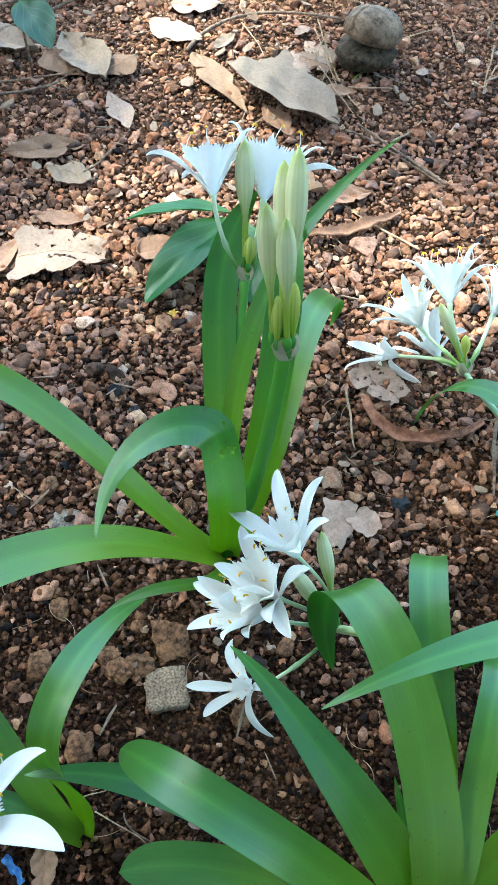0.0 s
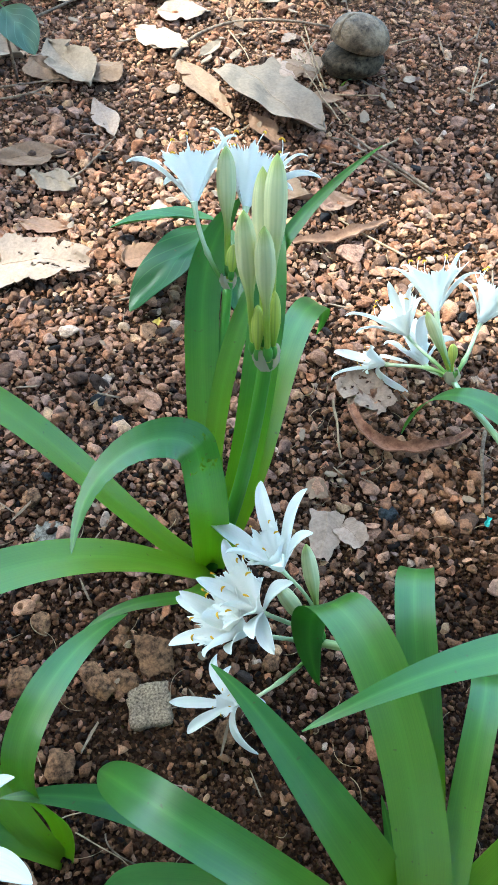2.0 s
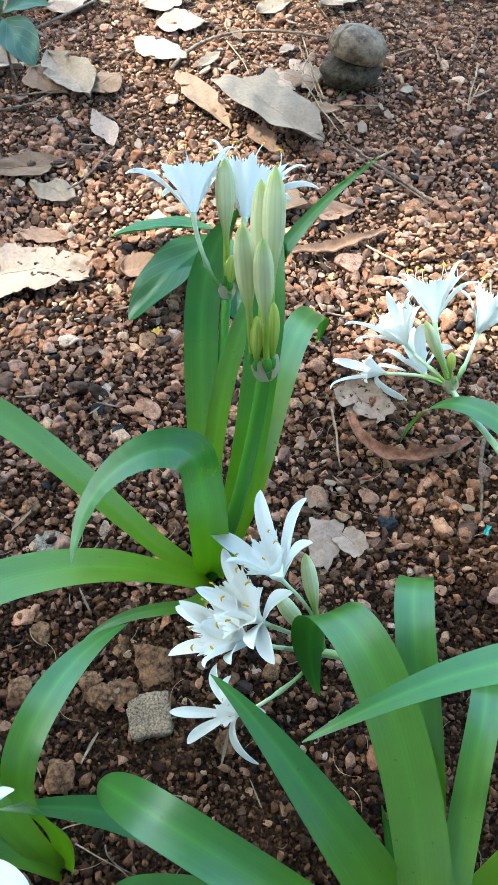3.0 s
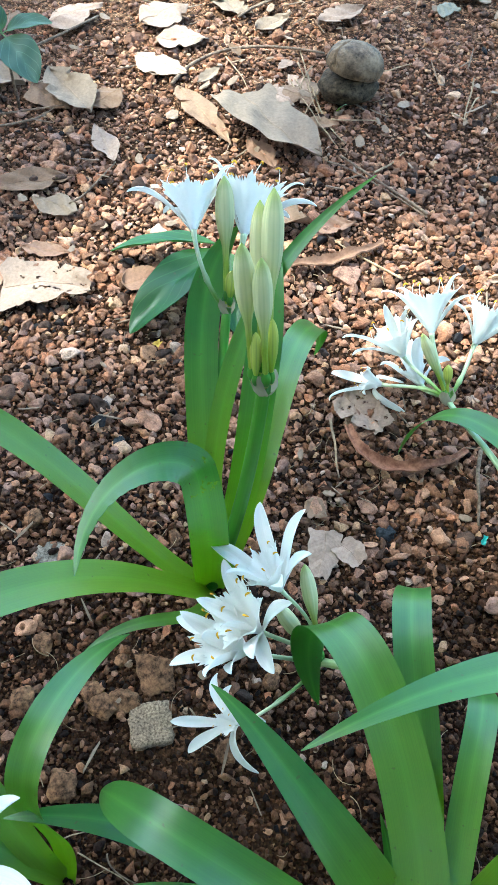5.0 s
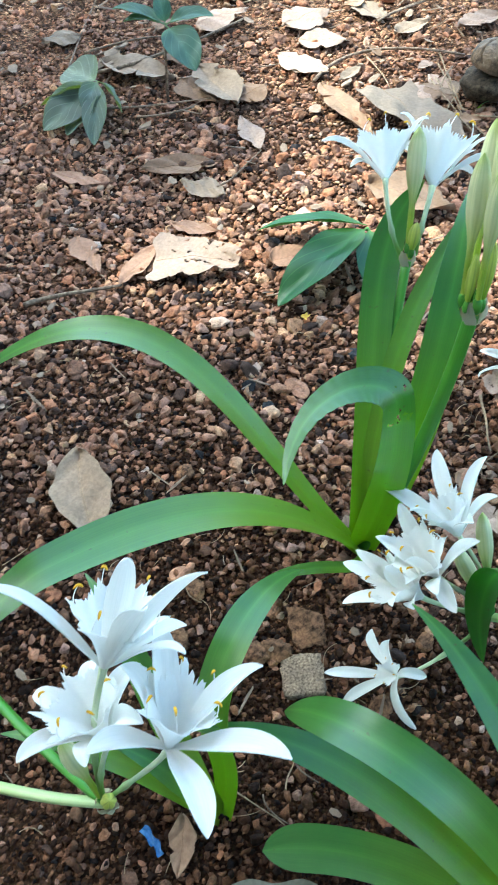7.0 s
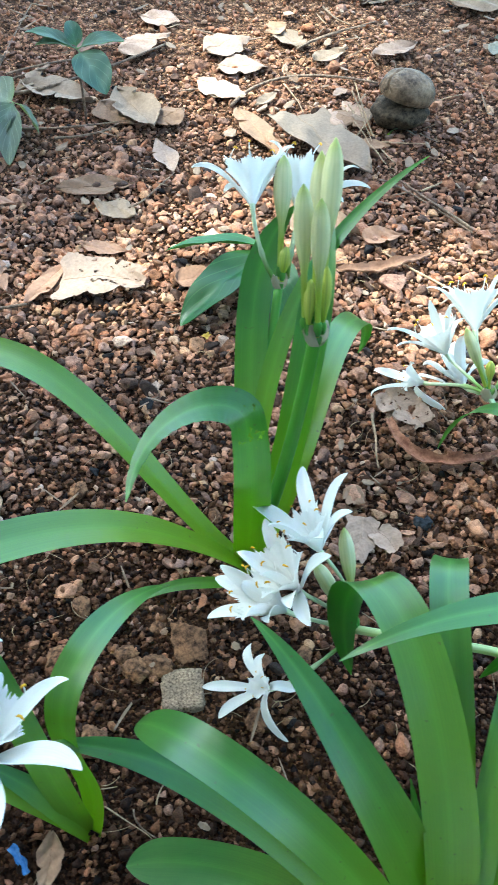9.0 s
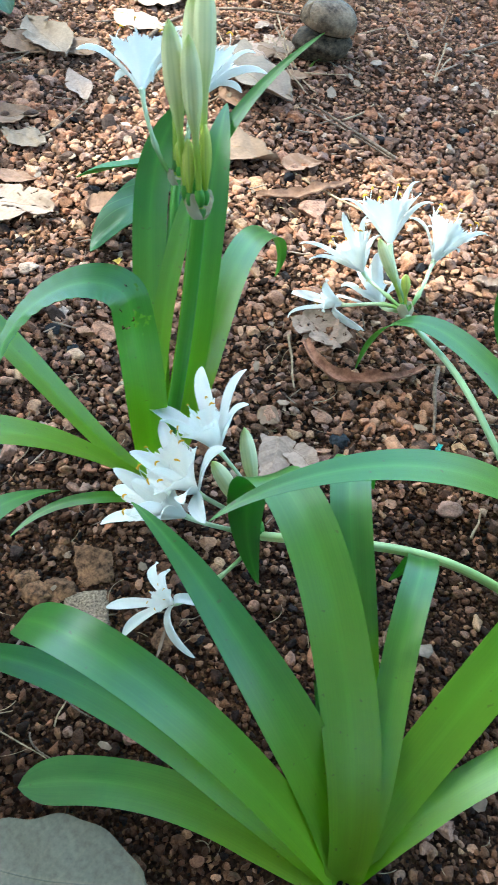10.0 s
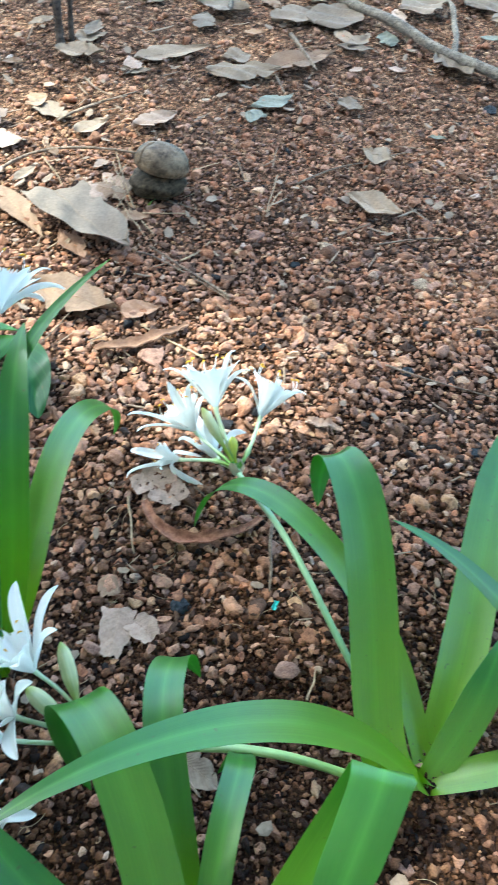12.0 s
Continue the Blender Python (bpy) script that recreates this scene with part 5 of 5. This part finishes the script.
twig([(0.23, 0.968), (0.253, 0.991), (0.274, 1.018)], .0015, STRAW, "pale dry straw on gravel")
twig([(-0.29, 1.048), (-0.245, 1.052), (-0.209, 1.067)], .002)
twig([(0.051, 0.76), (0.03, 0.785), (0.013, 0.794)], .001, STRAW, "pale dry straw on gravel")
twig([(0.389, 1.184), (0.374, 1.133), (0.36, 1.079)], .0015, STRAW, "pale dry straw on gravel")
twig([(0.412, 1.157), (0.473, 1.203), (0.533, 1.226)], .0018)
twig([(0.478, 0.776), (0.536, 0.748), (0.599, 0.714)], .0015)
twig([(0.51, 1.015), (0.582, 1.029), (0.635, 1.033)], .0015)
twig([(0.106, 0.892), (0.08, 0.85), (0.06, 0.81)], .0012)
twig([(0.462, 1.631), (0.478, 1.56), (0.492, 1.49)], .0045, TWIG, "short bent brown twig over a dry leaf", 0.026)
twig([(0.32, 0.364), (0.327, 0.379), (0.332, 0.391)], .0012, STRAW, "pale dry straw on gravel")
twig([(-0.343, 0.669), (-0.302, 0.69), (-0.236, 0.706)], .003)
twig([(-0.397, 1.009), (-0.423, 1.18), (-0.424, 1.428)], .0018)
twig([(-0.407, 1.206), (-0.325, 1.237), (-0.248, 1.26)], .002)
twig([(-0.345, 1.061), (-0.266, 1.075), (-0.186, 1.089)], .0018)
twig([(0.042, 1.336), (0.096, 1.386), (0.171, 1.438)], .002)
twig([(0.04, 1.345), (0.093, 1.386), (0.154, 1.419)], .0018)
twig([(0.17, 0.985), (0.216, 0.962), (0.292, 0.893)], .0016)
twig([(0.388, 1.136), (0.373, 1.11), (0.363, 1.082)], .0012, STRAW, "pale dry straw on gravel")
twig([(-0.036, 0.192), (-0.01, 0.181), (0.008, 0.171)], .0006, STRAW, "pale dry straw on gravel")
twig([(0.003, 0.197), (0.006, 0.214), (0.009, 0.228)], .0007, STRAW, "pale dry straw on gravel")
twig([(0.007, 0.218), (0.017, 0.21), (0.028, 0.205)], .0008)


def stone(x, y, size, material=STONE, flat=0.55, label="rounded reddish brown laterite stone", square=False, rough=0.010):
    v, f = icosphere(4)
    p = v / (np.abs(v) ** 14).sum(1)[:, None] ** (1 / 14) if square else v.copy()
    for _ in range(0 if square else 14):
        d = np.array([rnd.gauss(0, 1), rnd.gauss(0, 1), rnd.gauss(0, 1)])
        d /= np.linalg.norm(d)
        p = p - np.outer(np.maximum(p @ d - rnd.uniform(0.55, 0.88), 0) * 0.9, d)
    k = rnd.uniform(0, 6)
    bumpy = 0.03 * np.sin(7 * p[:, 0] + k) * np.sin(8 * p[:, 1] + 2 * k) + 0.02 * np.sin(17 * p[:, 2] + 13 * p[:, 0] + k)
    bumpy = bumpy + rng.normal(0, 0.022 if square else rough, len(p))
    if material is LUMP:        # knobs and hollows of cemented earth
        bumpy = bumpy + 0.06 * np.sin(9 * p[:, 0] + 2 * np.sin(5 * p[:, 1] + k)) * np.sin(8 * p[:, 1] + 3 * k) + 0.05 * np.sin(15 * p[:, 2] + 2 * k) * np.sin(14 * p[:, 0])
    if square:
        bumpy = bumpy + 0.035 * np.sin(19 * p[:, 0] + 3 * np.sin(11 * p[:, 1])) * np.sin(17 * p[:, 1] + k)
    p *= (1 + bumpy)[:, None]
    p *= np.array([rnd.uniform(0.9, 1.1), rnd.uniform(0.75, 1.0), flat]) * size / 2
    ob = mesh_object("stone", p, f, material)
    ob.matrix_basis = pose(x, y, float(ground_z(x, y)) + size * flat * 0.22, rnd.uniform(-8, 8), rnd.uniform(-8, 8), 12 if square else rnd.uniform(0, 360))
    return tagged(ob, label, "stone", "larger stones in the gravel")


flake = stone(-0.098, 0.431, 0.048, LICHEN, 0.16, "flat flake of grey bark crusted with lichen", False, 0.030)
flake.name = "bark_flake"
tagged(flake, "flat flake of grey bark crusted with lichen", "bark", "bits of bark on the ground")
for sx, sy, size in LUMPS:
    stone(sx, sy, size, LUMP, 0.20 if size > 0.04 else 0.50, "knobbly ochre-brown lump of laterite half buried in soil", False, 0.016)
stone(*SLAB[:2], 0.037, ROCK, 0.30, "flat rough grey-brown squarish stone in soil", True)
stone(0.198, 0.491, 0.020)
stone(0.2, 0.445, 0.016)
stone(0.191, 0.793, 0.038)
stone(0.149, 0.489, 0.025)
stone(-0.071, 0.803, 0.025)
stone(-0.019, 0.58, 0.023)
stone(-0.155, 0.618, 0.020)
stone(-0.178, 0.602, 0.025)
stone(0.279, 0.712, 0.020)
stone(0.231, 0.447, 0.014)
stone(-0.078, 0.541, 0.015)
stone(-0.099, 1.085, 0.017)
stone(0.226, 0.769, 0.024)
stone(0.17, 0.256, 0.014)
stone(-0.072, 0.648, 0.019)
stone(0.293, 0.945, 0.024)
stone(0.169, 0.976, 0.025)
stone(0.109, 0.754, 0.024)
stone(0.306, 0.393, 0.024)
stone(0.443, 1.009, 0.034, ROCK, 0.3, "flat pale stone on gravel")
stone(0.562, 0.93, 0.039, ROCK, 0.3, "flat pale stone on gravel")
stone(0.353, 0.939, 0.017)
stone(0.245, 0.445, 0.015)
stone(0.647, 0.872, 0.024)
stone(0.426, 0.81, 0.022)
stone(0.518, 0.651, 0.017)
stone(0.529, 1.131, 0.019)
stone(0.57, 1.536, 0.024)
stone(-0.073, 0.483, 0.018)
stone(-0.294, 0.738, 0.022)
stone(0.077, 0.19, 0.018)
stone(0.058, 0.197, 0.022)
stone(-0.007, 0.503, 0.014)
stone(-0.214, 0.33, 0.016)
stone(0.407, 0.855, 0.019)


CHAR = bark_material("charcoal", (0.008, 0.009, 0.010), (0.060, 0.062, 0.068), 260.0, 0.75)
stone(0.215, 0.464, 0.022, CHAR, 0.4, "flat black piece of charcoal", False, 0.03)
stone(0.517, 0.651, 0.018, CHAR, 0.4, "flat black piece of charcoal", False, 0.03)
stone(0.555, 0.639, 0.02, CHAR, 0.4, "flat black piece of charcoal", False, 0.03)
stone(0.506, 0.767, 0.02, CHAR, 0.4, "flat black piece of charcoal", False, 0.03)
stone(-0.049, 0.555, 0.016, CHAR, 0.4, "flat black piece of charcoal", False, 0.03)
stone(0.035, 0.638, 0.016, CHAR, 0.4, "flat black piece of charcoal", False, 0.03)
stone(0.817, 1.436, 0.03, CHAR, 0.4, "flat black piece of charcoal", False, 0.03)
stone(0.044, 0.482, 0.014, CHAR, 0.4, "flat black piece of charcoal", False, 0.03)


def litter():
    """Broken bits of dry leaf and straw, too small and many to count."""
    verts, faces, uvs, n = [], [], [], 0
    for k in range(900):
        y = rnd.uniform(0.15, 2.0)
        x = rnd.uniform(-0.15 - 0.36 * y, 0.38 + 0.36 * y)
        if rnd.random() > 0.25 + 0.5 * y:
            continue
        size = rnd.uniform(0.002, 0.0075) * (1 + 0.5 * (y > 1.0))
        thin = rnd.choice((0.12, 0.2, 0.5, 0.8))
        m = pose(x, y, float(ground_z(x, y)) + rnd.uniform(0.006, 0.011), rnd.uniform(-25, 25), rnd.uniform(-25, 25), rnd.uniform(0, 360))
        long = 2.2 if thin < 0.3 else 1.0
        ring = [(-1, -0.5), (-0.2, -1), (0.9, -0.6), (1, 0.4), (0.1, 1), (-0.8, 0.7)]
        for h in (0.0004, -0.0004):
            for a, b in ring:
                verts.append(m @ Vector((a * size * long * rnd.uniform(0.8, 1.2), b * size * thin * rnd.uniform(0.8, 1.2), h + 0.15 * size * a * a)))
                uvs.append((a, b))
        faces += [tuple(range(n, n + 6)), tuple(range(n + 11, n + 5, -1))]
        faces += [(n + q, n + 6 + q, n + 6 + (q + 1) % 6, n + (q + 1) % 6) for q in range(6)]
        n += 12
    return tagged(mesh_object("litter", verts, faces, LITTER, False, uvs), "small broken bits of dry leaf and straw", "litter", kind="stuff")


litter()


def rootlets():
    """Fine dry rootlets and fibres strewn on the bare soil, too thin and many to count."""
    verts, faces, uvs, n = [], [], [], 0
    for k in range(330):
        y = rnd.uniform(0.06, 0.62) if k < 240 else rnd.uniform(0.6, 1.5)
        x = rnd.uniform(-0.15 - 0.36 * y, 0.38 + 0.36 * y)
        a, far, bend, r = rnd.uniform(0, 6.28), rnd.uniform(0.008, 0.028), rnd.uniform(-0.6, 0.6), rnd.uniform(0.00022, 0.0005)
        line = bezier([(0, 0, 0), (far * 0.5, bend * far, 0.004), (far, 0, 0)], 7)
        for i, (px, py, pz) in enumerate(line):
            q = (x + px * math.cos(a) - py * math.sin(a), y + px * math.sin(a) + py * math.cos(a))
            base = Vector((*q, float(ground_z(*q)) + 0.0042 + pz))
            for j in range(3):
                w = 2.094 * j
                verts.append(base + Vector((-math.sin(a) * math.cos(w), math.cos(a) * math.cos(w), math.sin(w))) * r)
                uvs.append((j / 3, i / 6))
        faces += [(n + i * 3 + j, n + i * 3 + (j + 1) % 3, n + i * 3 + 3 + (j + 1) % 3, n + i * 3 + 3 + j) for i in range(6) for j in range(3)]
        n += 21
    return tagged(mesh_object("rootlets", verts, faces, STRAW, True, uvs), "fine dry rootlets and fibres on bare soil", "litter", kind="stuff")


rootlets()


YELLOW = petal_material("yellow_petal", (0.50, 0.34, 0.07), 0.3)
fallen_petals = tagged(empty("fallen_blossom", (-0.021, 0.675, 0.0)), "small crumpled yellow blossom lying on gravel", "blossom")
for k in range(5):
    turn = k * 1.256
    part(strap([(-0.021, 0.675, 0.010), (-0.021 + 0.004 * math.cos(turn), 0.675 + 0.004 * math.sin(turn), 0.014),
                (-0.021 + 0.006 * math.cos(turn), 0.675 + 0.006 * math.sin(turn), 0.016 - 0.003 * (k % 3))], 0.0034, YELLOW, taper=0.4, name="petal"), fallen_petals)

HUSK_LOW = bark_material("nut_husk_mossy", (0.010, 0.007, 0.005), (0.105, 0.074, 0.045), 130.0, 0.8)


def nut(place):
    """A large weathered seed husk split in two: the upper half is a tilted oval shell with a raised lip, the lower one bulges under it."""
    thing = tagged(empty("seed_husk", place), "dark weathered brown seed husk split into two rounded lobes", "seed husk")
    for name, mid, size, lean, stuff in (("lower_lobe", (-0.003, 0.0, 0.019), (0.042, 0.036, 0.025), -2, HUSK_LOW), ("upper_lobe", (0.003, 0.002, 0.050), (0.041, 0.035, 0.026), 13, HUSK)):
        up = name == "upper_lobe"
        v, f = icosphere(6 if up else 5)
        x, y, z = v.T
        q = v.copy()
        if up:      # flat mouth below, a dark split that runs over the crown between the two shells
            q[:, 2] = np.where(z < -0.45, -0.45 + (z + 0.45) * 0.35, z)
            facing = 0.5 * z - 0.85 * y
            split = np.exp(-((facing - 0.30 + 0.22 * x) / 0.040) ** 2) * np.clip((z + 0.15) * 4, 0, 1)
            lip = -0.24 * split - 0.035 * (facing < 0.27 - 0.22 * x) * np.clip((z + 0.15) * 4, 0, 1)
        else:       # squeezed waist above, broken hollows along the belly
            q[:, 2] = np.where(z > 0.5, 0.5 + (z - 0.5) * 0.35, z)
            lip = 0.05 * np.sin(4.1 * x + 2 * z) * np.sin(5.2 * z + 3 * y) - 0.10 * np.exp(-(((x - 0.1) / 0.4) ** 2 + ((z - 0.45) / 0.12) ** 2)) * (y < 0)
        rough = 0.010 * np.sin(23 * x + 4 * np.sin(9 * z)) * np.sin(19 * z + 3 * np.sin(7 * x)) + 0.012 * np.sin(6 * x + 3 * np.sin(4 * y) + 3 * z)
        q = q * (1 + lip + rough + rng.normal(0, 0.004, len(v)) + 0.03 * np.sin(2.5 * x + 2 * y + up))[:, None] * np.array(size)
        ob = mesh_object(name, q, f, stuff)
        ob.data.transform(Matrix.Translation(Vector(place) + Vector(mid)) @ pose(0, 0, 0, -8, lean, 8))
        part(ob, thing)


sprout = strap([(0.190, 1.108, 0.004), (0.192, 1.102, 0.016), (0.200, 1.098, 0.020)], 0.009, SAPLING, taper=0.4, name="sprout")
tagged(sprout, "tiny green sprout at the foot of the husk", "sprout")


nut((0.205, 1.140, 0.004))


def bark_strip(points, width, material, label):
    line = bezier([(x, y, float(ground_z(x, y)) + 0.012) for x, y in points], 40)
    nu, nv = 40, 7
    line, _ = even(line, nu)
    t = tangents(line)
    grid, normals, uv = np.zeros((nu, nv, 3)), np.zeros((nu, nv, 3)), []
    for i in range(nu):
        u = i / (nu - 1)
        s = np.cross((0, 0, 1), t[i])
        s /= np.linalg.norm(s)
        w = width * (0.45 + 0.55 * math.sin(math.pi * min(1, u * 1.15))) * (1 + 0.10 * math.sin(23 * u) + rnd.uniform(-0.10, 0.10))
        for j in range(nv):
            v = 2 * j / (nv - 1) - 1
            grid[i, j] = line[i] + s * v * w / 2 + np.array((0, 0, (0.42 + 0.10 * math.sin(31 * u + v)) * w * v * v + 0.002 * math.sin(12 * u) - 0.002 + rnd.uniform(-0.0007, 0.0007)))
            normals[i, j] = (-s[0] * v * 0.6, -s[1] * v * 0.6, 0.8)
            uv.append((j / (nv - 1), u))
    return tagged(sheet("bark_strip", grid, normals, 0.0016, material, np.array(uv)), label, "bark")


bark_strip([(0.181, 0.577), (0.190, 0.515), (0.262, 0.520), (0.298, 0.553)], 0.014, REDBARK, "curved strip of reddish brown bark on gravel")
bark_strip([(0.363, 0.683), (0.378, 0.679), (0.402, 0.668)], 0.013, PALE_BARK, "short straight chip of pale pinkish bark")
bark_strip([(0.123, 0.798), (0.163, 0.803), (0.198, 0.818), (0.235, 0.846)], 0.016, PINK, "straight strip of pinkish brown dry bark")


def branch(points, r0, r1, label, material=DEADWOOD):
    line = bezier(points, 40)
    k = np.linspace(0, 1, 40)
    line[:, 2] += 0.004 * np.sin(17 * k)
    rad = np.linspace(r0, r1, 40) * (1 + 0.08 * np.sin(29 * k) + rng.normal(0, 0.05, 40))
    return tagged(tube(line, rad, 12, 1, "branch", material), label, "branch")


branch([(0.50, 2.02, 0.02), (0.640, 1.79, 0.028), (0.740, 1.64, 0.024), (0.97, 1.395, 0.016)], 0.009, 0.011, "bare grey dead branch lying across the soil")
branch([(0.84, 1.95, 0.03), (0.850, 1.80, 0.03), (0.800, 1.64, 0.010)], 0.005, 0.006, "thin grey dead branch on the soil")
branch([(0.375, 1.92, 0.01), (0.372, 1.86, 0.012), (0.36, 1.80, 0.012)], 0.007, 0.005, "short grey dead branch among dry leaves")
branch([(0.03, 1.60, 0.0), (0.028, 1.63, 0.05), (0.02, 1.70, 0.13)], 0.008, 0.007, "thin upright dark dead stem", DARKBARK)
branch([(0.050, 1.62, 0.0), (0.046, 1.65, 0.06), (0.055, 1.72, 0.14)], 0.005, 0.005, "thin upright dark dead stem", DARKBARK)


def scrap(x, y, size, material, label, turn=70):
    grid, normals, uv = np.zeros((8, 8, 3)), np.zeros((8, 8, 3)), []
    for i in range(8):
        for j in range(8):
            w = 0.42 + 0.06 * math.sin(1.1 * i)
            grid[i, j] = ((i / 7 - 0.5) * size, (j / 7 - 0.5) * size * w + 0.06 * size * math.sin(0.8 * i), 0.14 * size * abs(math.sin(i * 0.9 + j * 0.5)) + 0.10 * size * math.cos(j * 0.9) + 0.004)
            normals[i, j] = (0, 0, 1)
            uv.append((i / 7, j / 7))
    ob = sheet("scrap", grid, normals, 0.0005, material, np.array(uv))
    ob.matrix_basis = pose(x, y, float(ground_z(x, y)) + 0.004, 0, 0, turn)
    return tagged(ob, label, "scrap")


scrap(0.302, 0.455, 0.010, TEAL, "tiny crumpled teal plastic scrap")
scrap(-0.092, 0.155, 0.014, BLUE, "crumpled blue plastic scrap on soil", -35)
scrap(-0.084, 0.148, 0.011, BLUE, "crumpled blue plastic scrap on soil", -50)
dry_leaf(-0.070, 0.172, -0.066, 0.132, 0.022, TAN, 2.2, 0.003, "narrow curled tan dry leaf on soil")


# ---------- unseen tree crown, added to shade the bed ------------
def unseen_crown():
    """Leafy boughs added high above, out of view; the sun comes through a few placed gaps."""
    high = 4.5
    # Ground spots (x, y, radius) kept clear of leaves so that sun falls there.
    gaps = [(-0.02, 1.10, 0.125), (0.00, 1.27, 0.16), (-0.15, 1.34, 0.08), (-0.01, 0.92, 0.11), (0.25, 0.81, 0.08), (0.31, 0.70, 0.08), (0.12, 1.36, 0.10), (-0.19, 0.72, 0.05),
            (0.430, 0.182, 0.110), (-0.13, 0.65, 0.03), (-0.05, 0.72, 0.03), (0.08, 0.62, 0.06), (0.160, 0.311, 0.030)]
    verts, faces, uvs = [], [], []
    shift = np.array(sun_dir) / sun_dir.z * high
    n = 0
    for k in range(5200):
        over = k >= 1700
        x, y = (rnd.uniform(-1.2, 5.2), rnd.uniform(-3.4, 1.1)) if over else (rnd.uniform(-1.2, 1.5), rnd.uniform(-0.6, 2.6))
        size = rnd.uniform(0.13, 0.24) if over else rnd.uniform(0.10, 0.20)
        edge, z, tilt = 1.0 + rnd.gauss(0, 0.22), rnd.uniform(-0.25, 0.25), (rnd.uniform(-0.9, 0.9), rnd.uniform(-0.9, 0.9), rnd.uniform(0, 6.28))
        if any((x - gx) ** 2 + (y - gy) ** 2 < (gr + size * 0.3) ** 2 for gx, gy, gr in gaps):
            continue
        if (math.hypot((x - 1.9) / 3.2, (y + 1.1) / 2.3) if over else math.hypot((x - 0.15) / 1.45, (y - 1.0) / 1.75)) > edge:
            continue
        c = Vector((x, y, 0)) + sun_dir * ((high + z) / sun_dir.z)
        m = Matrix.Translation(c) @ Euler(tilt).to_matrix().to_4x4()
        shape = [(-1, 0, 0), (-0.4, -0.36, 0.05), (0.35, -0.32, 0.04), (1, 0, -0.08), (0.35, 0.32, 0.04), (-0.4, 0.36, 0.05)]
        for a, b, d in shape:
            verts.append(m @ Vector((a * size, b * size, d * size)))
            uvs.append((0.5 + b, 0.7 + a * 0.3))
        faces.append((n, n + 1, n + 2, n + 3))
        faces.append((n, n + 3, n + 4, n + 5))
        n += 6
    crown = mesh_object("crown", verts, faces, CANOPY, False, uvs)
    foot = (-4.6, 2.6, 0.0)
    tree = tagged(empty("tree", foot), "unseen broad tree added to shade the bed", "tree")
    part(crown, tree, "unseen leafy boughs with gaps placed for sun patches")
    mid = Vector((0, 0, 0)) + sun_dir * (high / sun_dir.z)
    part(tube(bezier([foot, (-4.5, 2.6, 2.2), (-3.6, 1.8, 4.2), tuple(mid)], 30), np.linspace(0.16, 0.03, 30), 12, 1, "trunk", DEADWOOD), tree)


unseen_crown()


def hedge(foot, turn, length, high, label):
    """Leafy shrubs in a row, out of view, added to shade the bed from low light."""
    thing = tagged(empty("hedge", foot), label, "hedge")
    place = pose(*foot, 0, 0, turn)
    verts, faces, uvs, n = [], [], [], 0
    for k in range(int(1040 * length)):
        x, y, z = rnd.uniform(-length / 2, length / 2), rnd.gauss(0, 0.16), rnd.uniform(0.02, high)
        size = rnd.uniform(0.05, 0.10)
        m = place @ Matrix.Translation((x, y, z)) @ Euler((rnd.uniform(0.3, 1.8), rnd.uniform(-0.8, 0.8), rnd.uniform(0, 6.28))).to_matrix().to_4x4()
        for a, b, d in [(-1, 0, 0), (-0.4, -0.4, 0.05), (0.35, -0.36, 0.04), (1, 0, -0.08), (0.35, 0.36, 0.04), (-0.4, 0.4, 0.05)]:
            verts.append(m @ Vector((a * size, b * size, d * size)))
            uvs.append((0.5 + b, 0.7 + a * 0.3))
        faces += [(n, n + 1, n + 2, n + 3), (n, n + 3, n + 4, n + 5)]
        n += 6
    part(mesh_object("foliage", verts, faces, CANOPY, False, uvs), thing)
    for k in range(int(length / 0.56) + 1):
        x = -length / 2 + 0.2 + k * 0.56
        line = [place @ Vector(p) for p in ((x, 0, 0), (x + 0.05, -0.02, high * 0.4), (x + rnd.uniform(-0.2, 0.2), 0, high * 0.83))]
        part(tube(bezier([tuple(p) for p in line], 12), np.linspace(0.018, 0.006, 12), 8, 1, "stem", TWIG), thing)


# Both hedges are light blockers added outside the view.
hedge((0.1, -1.0, 0.0), 0.0, 5.0, 2.3, "unseen dense dark green hedge added behind to block light")
hedge((-2.7, 1.2, 0.0), 90.0, 4.2, 1.9, "unseen dense dark green hedge added on the left to block light")
